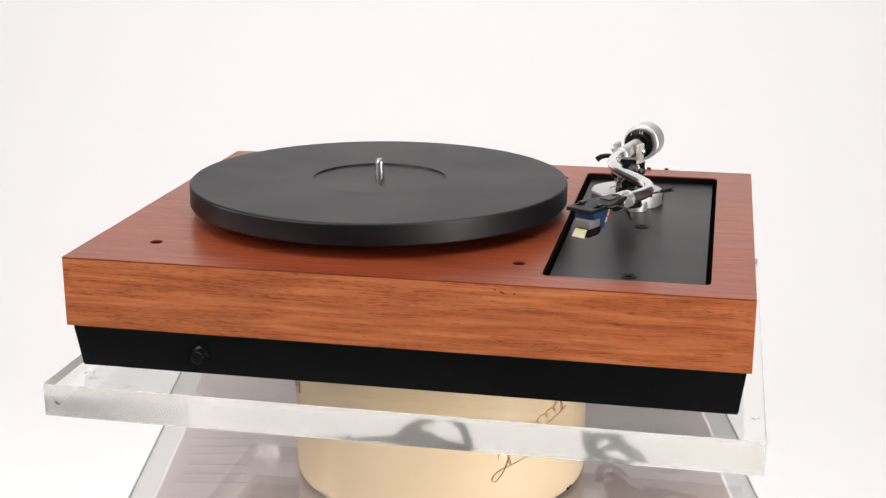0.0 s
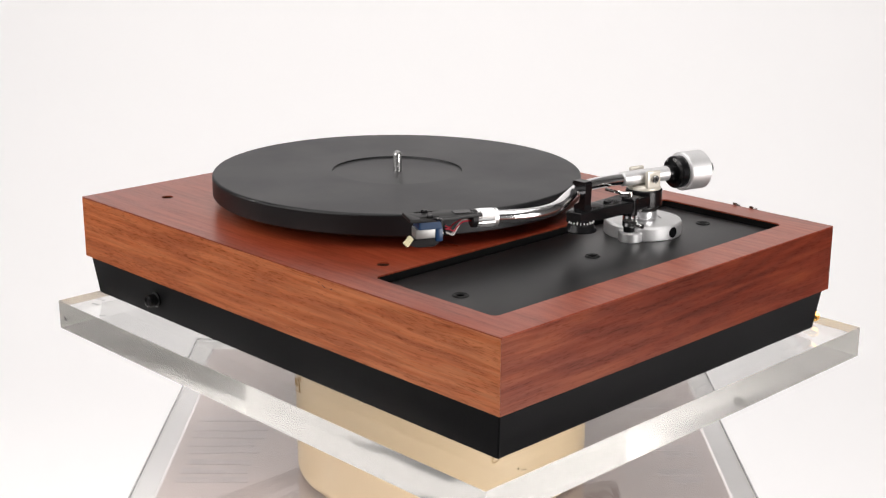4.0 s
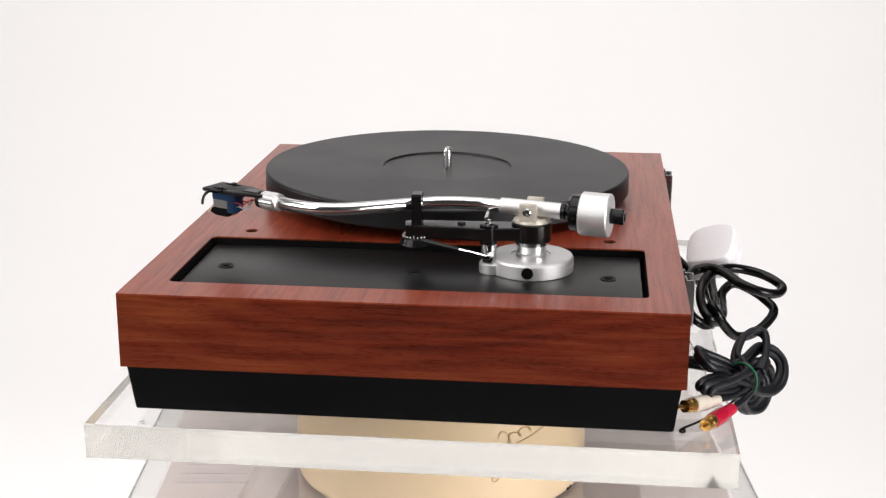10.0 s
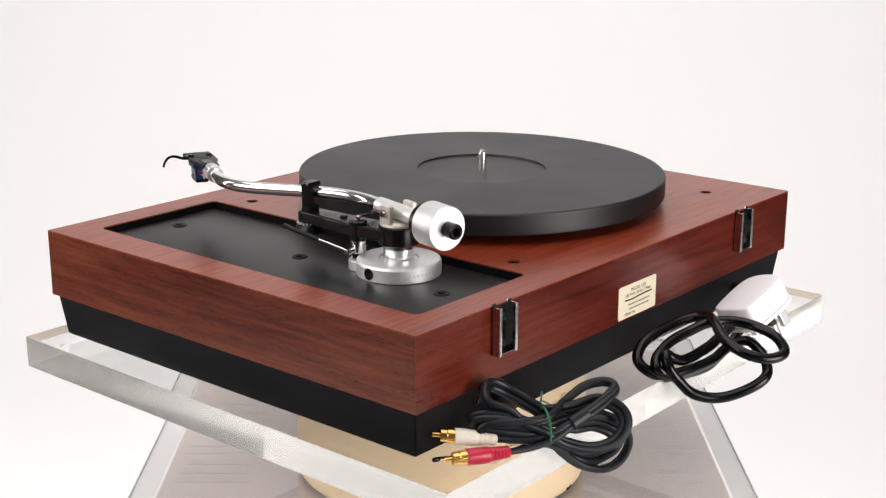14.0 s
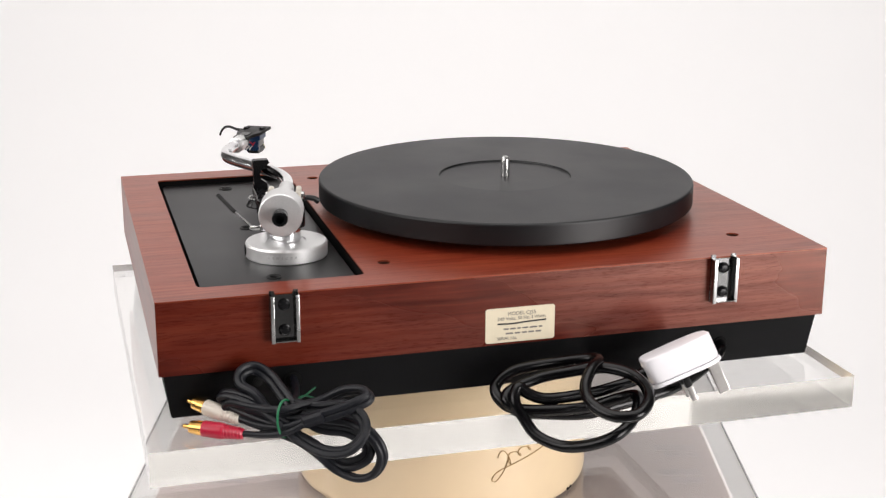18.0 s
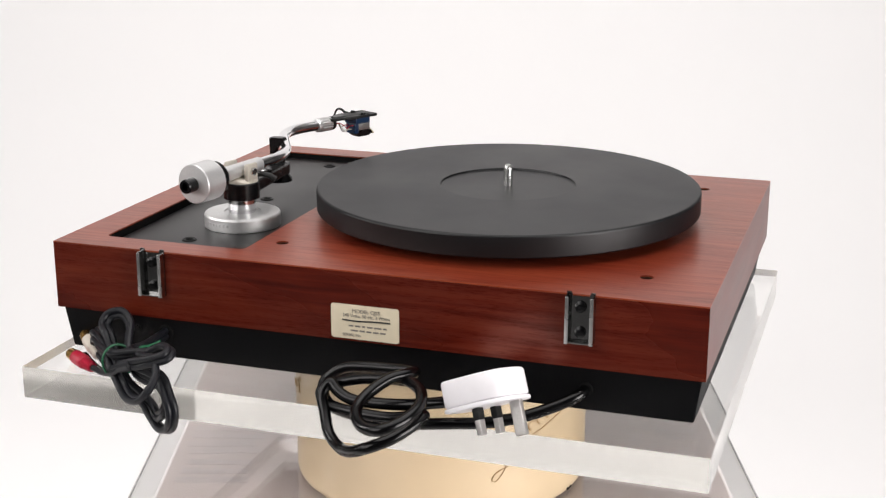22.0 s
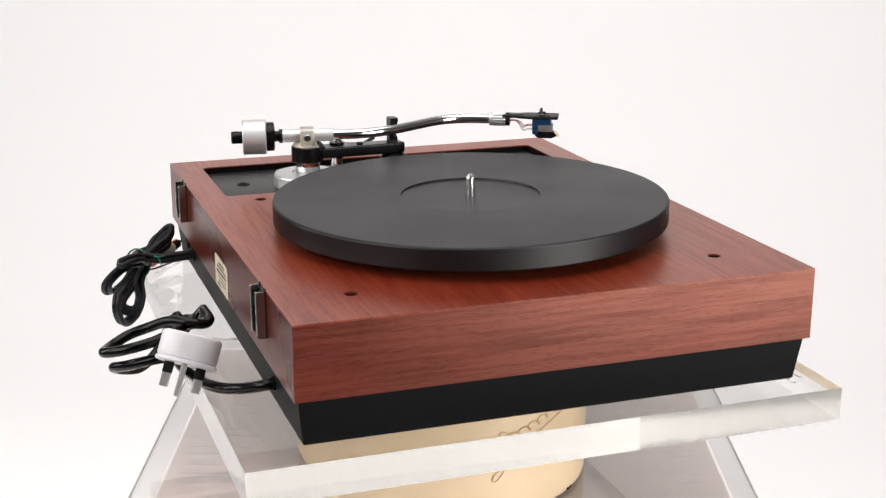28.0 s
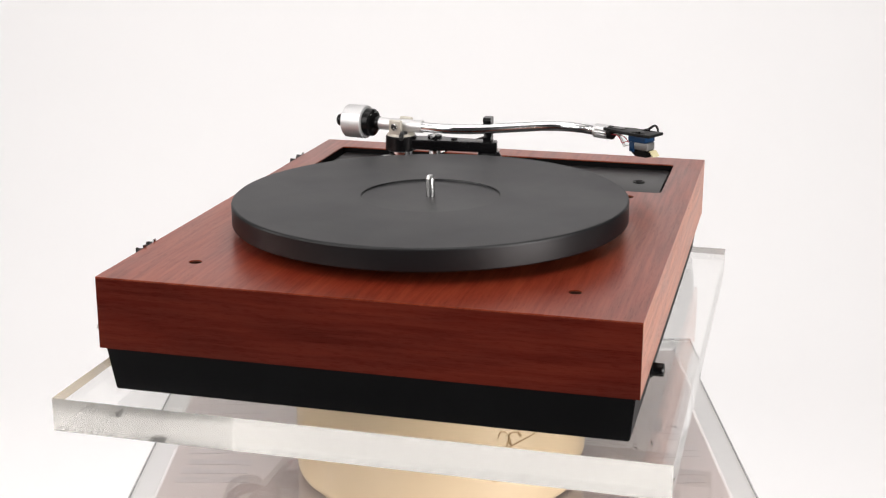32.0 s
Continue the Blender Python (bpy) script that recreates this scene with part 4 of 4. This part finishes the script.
def rca(name, tip, tail, boot, lead, label):
    parent = new("phono_plug")
    parent.parent = lead
    tagged(parent, label)
    tip, tail = Vector(tip), Vector(tail)
    m = frame_between(tip, tail)
    n = (tail - tip).length
    part("centre_pin", lathe([(0.0006, 0), (0.0015, 0.0012), (0.0016, 0.0085)], m, 16), GOLD, parent, "gold centre pin")
    part("shell", lathe([(0.0030, 0.0060), (0.0042, 0.0062), (0.0043, 0.0100), (0.0047, 0.0105), (0.0047, 0.0150)], m, 24), GOLD, parent, "gold connector shell")
    # a plain barrel, then a slimmer grip with a few shallow rings
    k = 0.0150 + 0.52 * (n - 0.0150)
    prof = [(0.0046, 0.0148), (0.0052, 0.0155), (0.0053, k - 0.0012), (0.0050, k)]
    step = (n - k - 0.002) / 5
    for i in range(5):
        r = 0.0047 - 0.00018 * i
        prof += [(r, k + step * i + 0.0004), (r, k + step * (i + 0.62)), (r - 0.0004, k + step * (i + 0.74)), (r - 0.0004, k + step * (i + 0.94))]
    prof += [(0.0037, n - 0.001), (0.0026, n)]
    part(name, lathe(prof, m, 24), boot, parent)


def signal_lead():
    lead = tagged(thing("signal_lead", 0, 0, TOP), "bundled dark audio lead with red and white phono plugs", "audio cable")
    # one long cord: out of the case, then back and forth through the tie in loops and folds
    entry = [(0.154, 0.170, -0.0625), (0.1545, 0.186, -0.0635), (0.157, 0.204, -0.0650), (0.160, 0.2170, -0.0640)]
    round_loop = [(0.1452, 0.2264, -0.0640), (0.1306, 0.2367, -0.0605), (0.1226, 0.2478, -0.0653), (0.1242, 0.2545, -0.0735), (0.1334, 0.2532, -0.0827), (0.1465, 0.2450, -0.0855), (0.1600, 0.2330, -0.0805), (0.1710, 0.2240, -0.0705)]
    upper_fold = [(0.1860, 0.2085, -0.0620), (0.1985, 0.1975, -0.0600), (0.2035, 0.1925, -0.0625), (0.1985, 0.1945, -0.0668), (0.1860, 0.2055, -0.0690), (0.1720, 0.2175, -0.0690)]
    hanging_loop = [(0.1500, 0.2275, -0.0690), (0.1275, 0.2356, -0.0715), (0.1161, 0.2459, -0.0788), (0.1108, 0.2492, -0.0910), (0.1149, 0.2461, -0.1038), (0.1249, 0.2404, -0.1087), (0.1369, 0.2310, -0.1053), (0.1478, 0.2250, -0.0956), (0.1596, 0.2239, -0.0846), (0.1720, 0.2165, -0.0745)]
    lobe = [(0.1830, 0.2070, -0.0585), (0.1915, 0.1985, -0.0535), (0.1900, 0.1925, -0.0480), (0.1809, 0.1905, -0.0465), (0.1720, 0.1960, -0.0520), (0.1665, 0.2080, -0.0585), (0.1600, 0.2190, -0.0660)]
    inner_loop = [(0.1470, 0.2290, -0.0750), (0.1290, 0.2335, -0.0785), (0.1190, 0.2420, -0.0850), (0.1205, 0.2440, -0.0935), (0.1306, 0.2350, -0.1010), (0.1408, 0.2270, -0.0970), (0.1560, 0.2270, -0.0850), (0.1720, 0.2215, -0.0775)]
    lower_fold = [(0.1860, 0.2110, -0.0740), (0.1950, 0.2030, -0.0715), (0.2000, 0.1985, -0.0690), (0.1970, 0.2020, -0.0655), (0.1860, 0.2125, -0.0655), (0.1700, 0.2240, -0.0645)]
    top_ring = [(0.1560, 0.2230, -0.0630), (0.1433, 0.2200, -0.0620), (0.1290, 0.2250, -0.0545), (0.1189, 0.2335, -0.0520), (0.1175, 0.2415, -0.0540), (0.1280, 0.2425, -0.0580), (0.1400, 0.2408, -0.0620), (0.1465, 0.2392, -0.0640)]
    whole = entry + round_loop + upper_fold + hanging_loop + lobe + inner_loop + lower_fold + top_ring
    for lift in (-0.0021, 0.0021):
        part("cord", tube(spline(whole, 8), 0.0025, 12, lift=lift), CABLE_GREY, lead, "dark blue-grey cord of a twin lead")
    # moulded block where the twin cord parts into two thin ones
    part("splitter_block", tube([(0.1455, 0.2396, -0.0636), (0.1460, 0.2394, -0.0638), (0.1570, 0.2355, -0.0682), (0.1575, 0.2352, -0.0684)], lambda t: 0.0045 if 0.1 < t < 0.9 else 0.0036, 12), CABLE_GREY, lead, "moulded splitter block")
    for run in ([(0.1560, 0.2352, -0.0672), (0.1680, 0.2290, -0.0728), (0.1800, 0.2180, -0.0760), (0.1945, 0.2045, -0.0750)], [(0.1560, 0.2366, -0.0688), (0.1680, 0.2312, -0.0760), (0.1810, 0.2225, -0.0800), (0.1936, 0.2146, -0.0808)]):
        part("plug_cord", tube(spline(run, 7), 0.0021, 12), CABLE_GREY, lead, "thin dark plug cord")
    across = Vector((0.58, 0.81, 0.0))
    loop = [Vector((0.1672, 0.2228, -0.0700)) + Vector((0.0012, 0, 0.0122)) * math.cos(t) + across * 0.0112 * math.sin(t) for t in (i * math.pi / 16 for i in range(33))]
    part("twist_tie", tube(loop, 0.0008, 8), GREEN_TIE, lead, "thin green twist tie")
    for end in ((0.1440, 0.2030, -0.0590), (0.1400, 0.2060, -0.0680)):
        part("tie_end", tube(spline([(0.1620, 0.2125, -0.0640), (0.1520, 0.2080, -0.0620), end], 5), 0.0006, 6), GREEN_TIE, lead)
    rca("boot", (0.2242, 0.1768, -0.0693), (0.1938, 0.2052, -0.0752), WHITE_BOOT, lead, "off-white phono plug with gold tip")
    rca("boot", (0.2292, 0.1912, -0.0808), (0.1930, 0.2150, -0.0808), RED_BOOT, lead, "red phono plug with gold tip")
    earth = [(0.176, 0.2215, -0.0780), (0.190, 0.2080, -0.0835), (0.204, 0.1955, -0.0850), (0.213, 0.1870, -0.0855), (0.2195, 0.1805, -0.0858), (0.2230, 0.1785, -0.0860), (0.2245, 0.1805, -0.0862), (0.2220, 0.1820, -0.0862), (0.2200, 0.1802, -0.0860)]
    part("earth_wire", tube(spline(earth, 6), 0.0008, 8), CABLE, lead, "thin black earth wire")
    # another near-black ring, standing for the audio lead's dark hole
    part("cord_hole_ring", lathe([(0.0040, 0), (0.0062, 0), (0.0062, 0.0014), (0.0056, 0.0020), (0.0041, 0.0020)], frame_between((0.154, 0.1757, -0.0625), (0.154, 0.19, -0.0625)), 28), DARK, deck)
    part("earth_terminal", lathe([(0.0034, 0), (0.0034, 0.0008), (0.0022, 0.0010), (0.0022, 0.0020), (0, 0.0022)], frame_between((0.1775, 0.1762, -0.0615), (0.1775, 0.2, -0.0615)), 24), BOLT, deck, "small dark terminal")
    return lead


SIGNAL_OB = signal_lead()


# ---- what turns ----
TURN = ((0, -11.45), (2, -28.85), (4, -46.02), (6, -62.83), (8, -79.63), (10, -96.32), (12, -113.08), (14, -129.98), (16, -146.98), (18, -164.20), (20, -181.36), (22, -198.50), (24, -215.72), (26, -233.05), (28, -250.60), (30, -267.58), (32, -284.64))


def motions():
    rows = [(t, pose(0, 0, TOP, 0, 0, a)) for t, a in TURN]
    walk(deck, rows)
    walk(SLAB_OB, rows)
    walk(POWER_OB, rows)
    walk(SIGNAL_OB, rows)


motions()
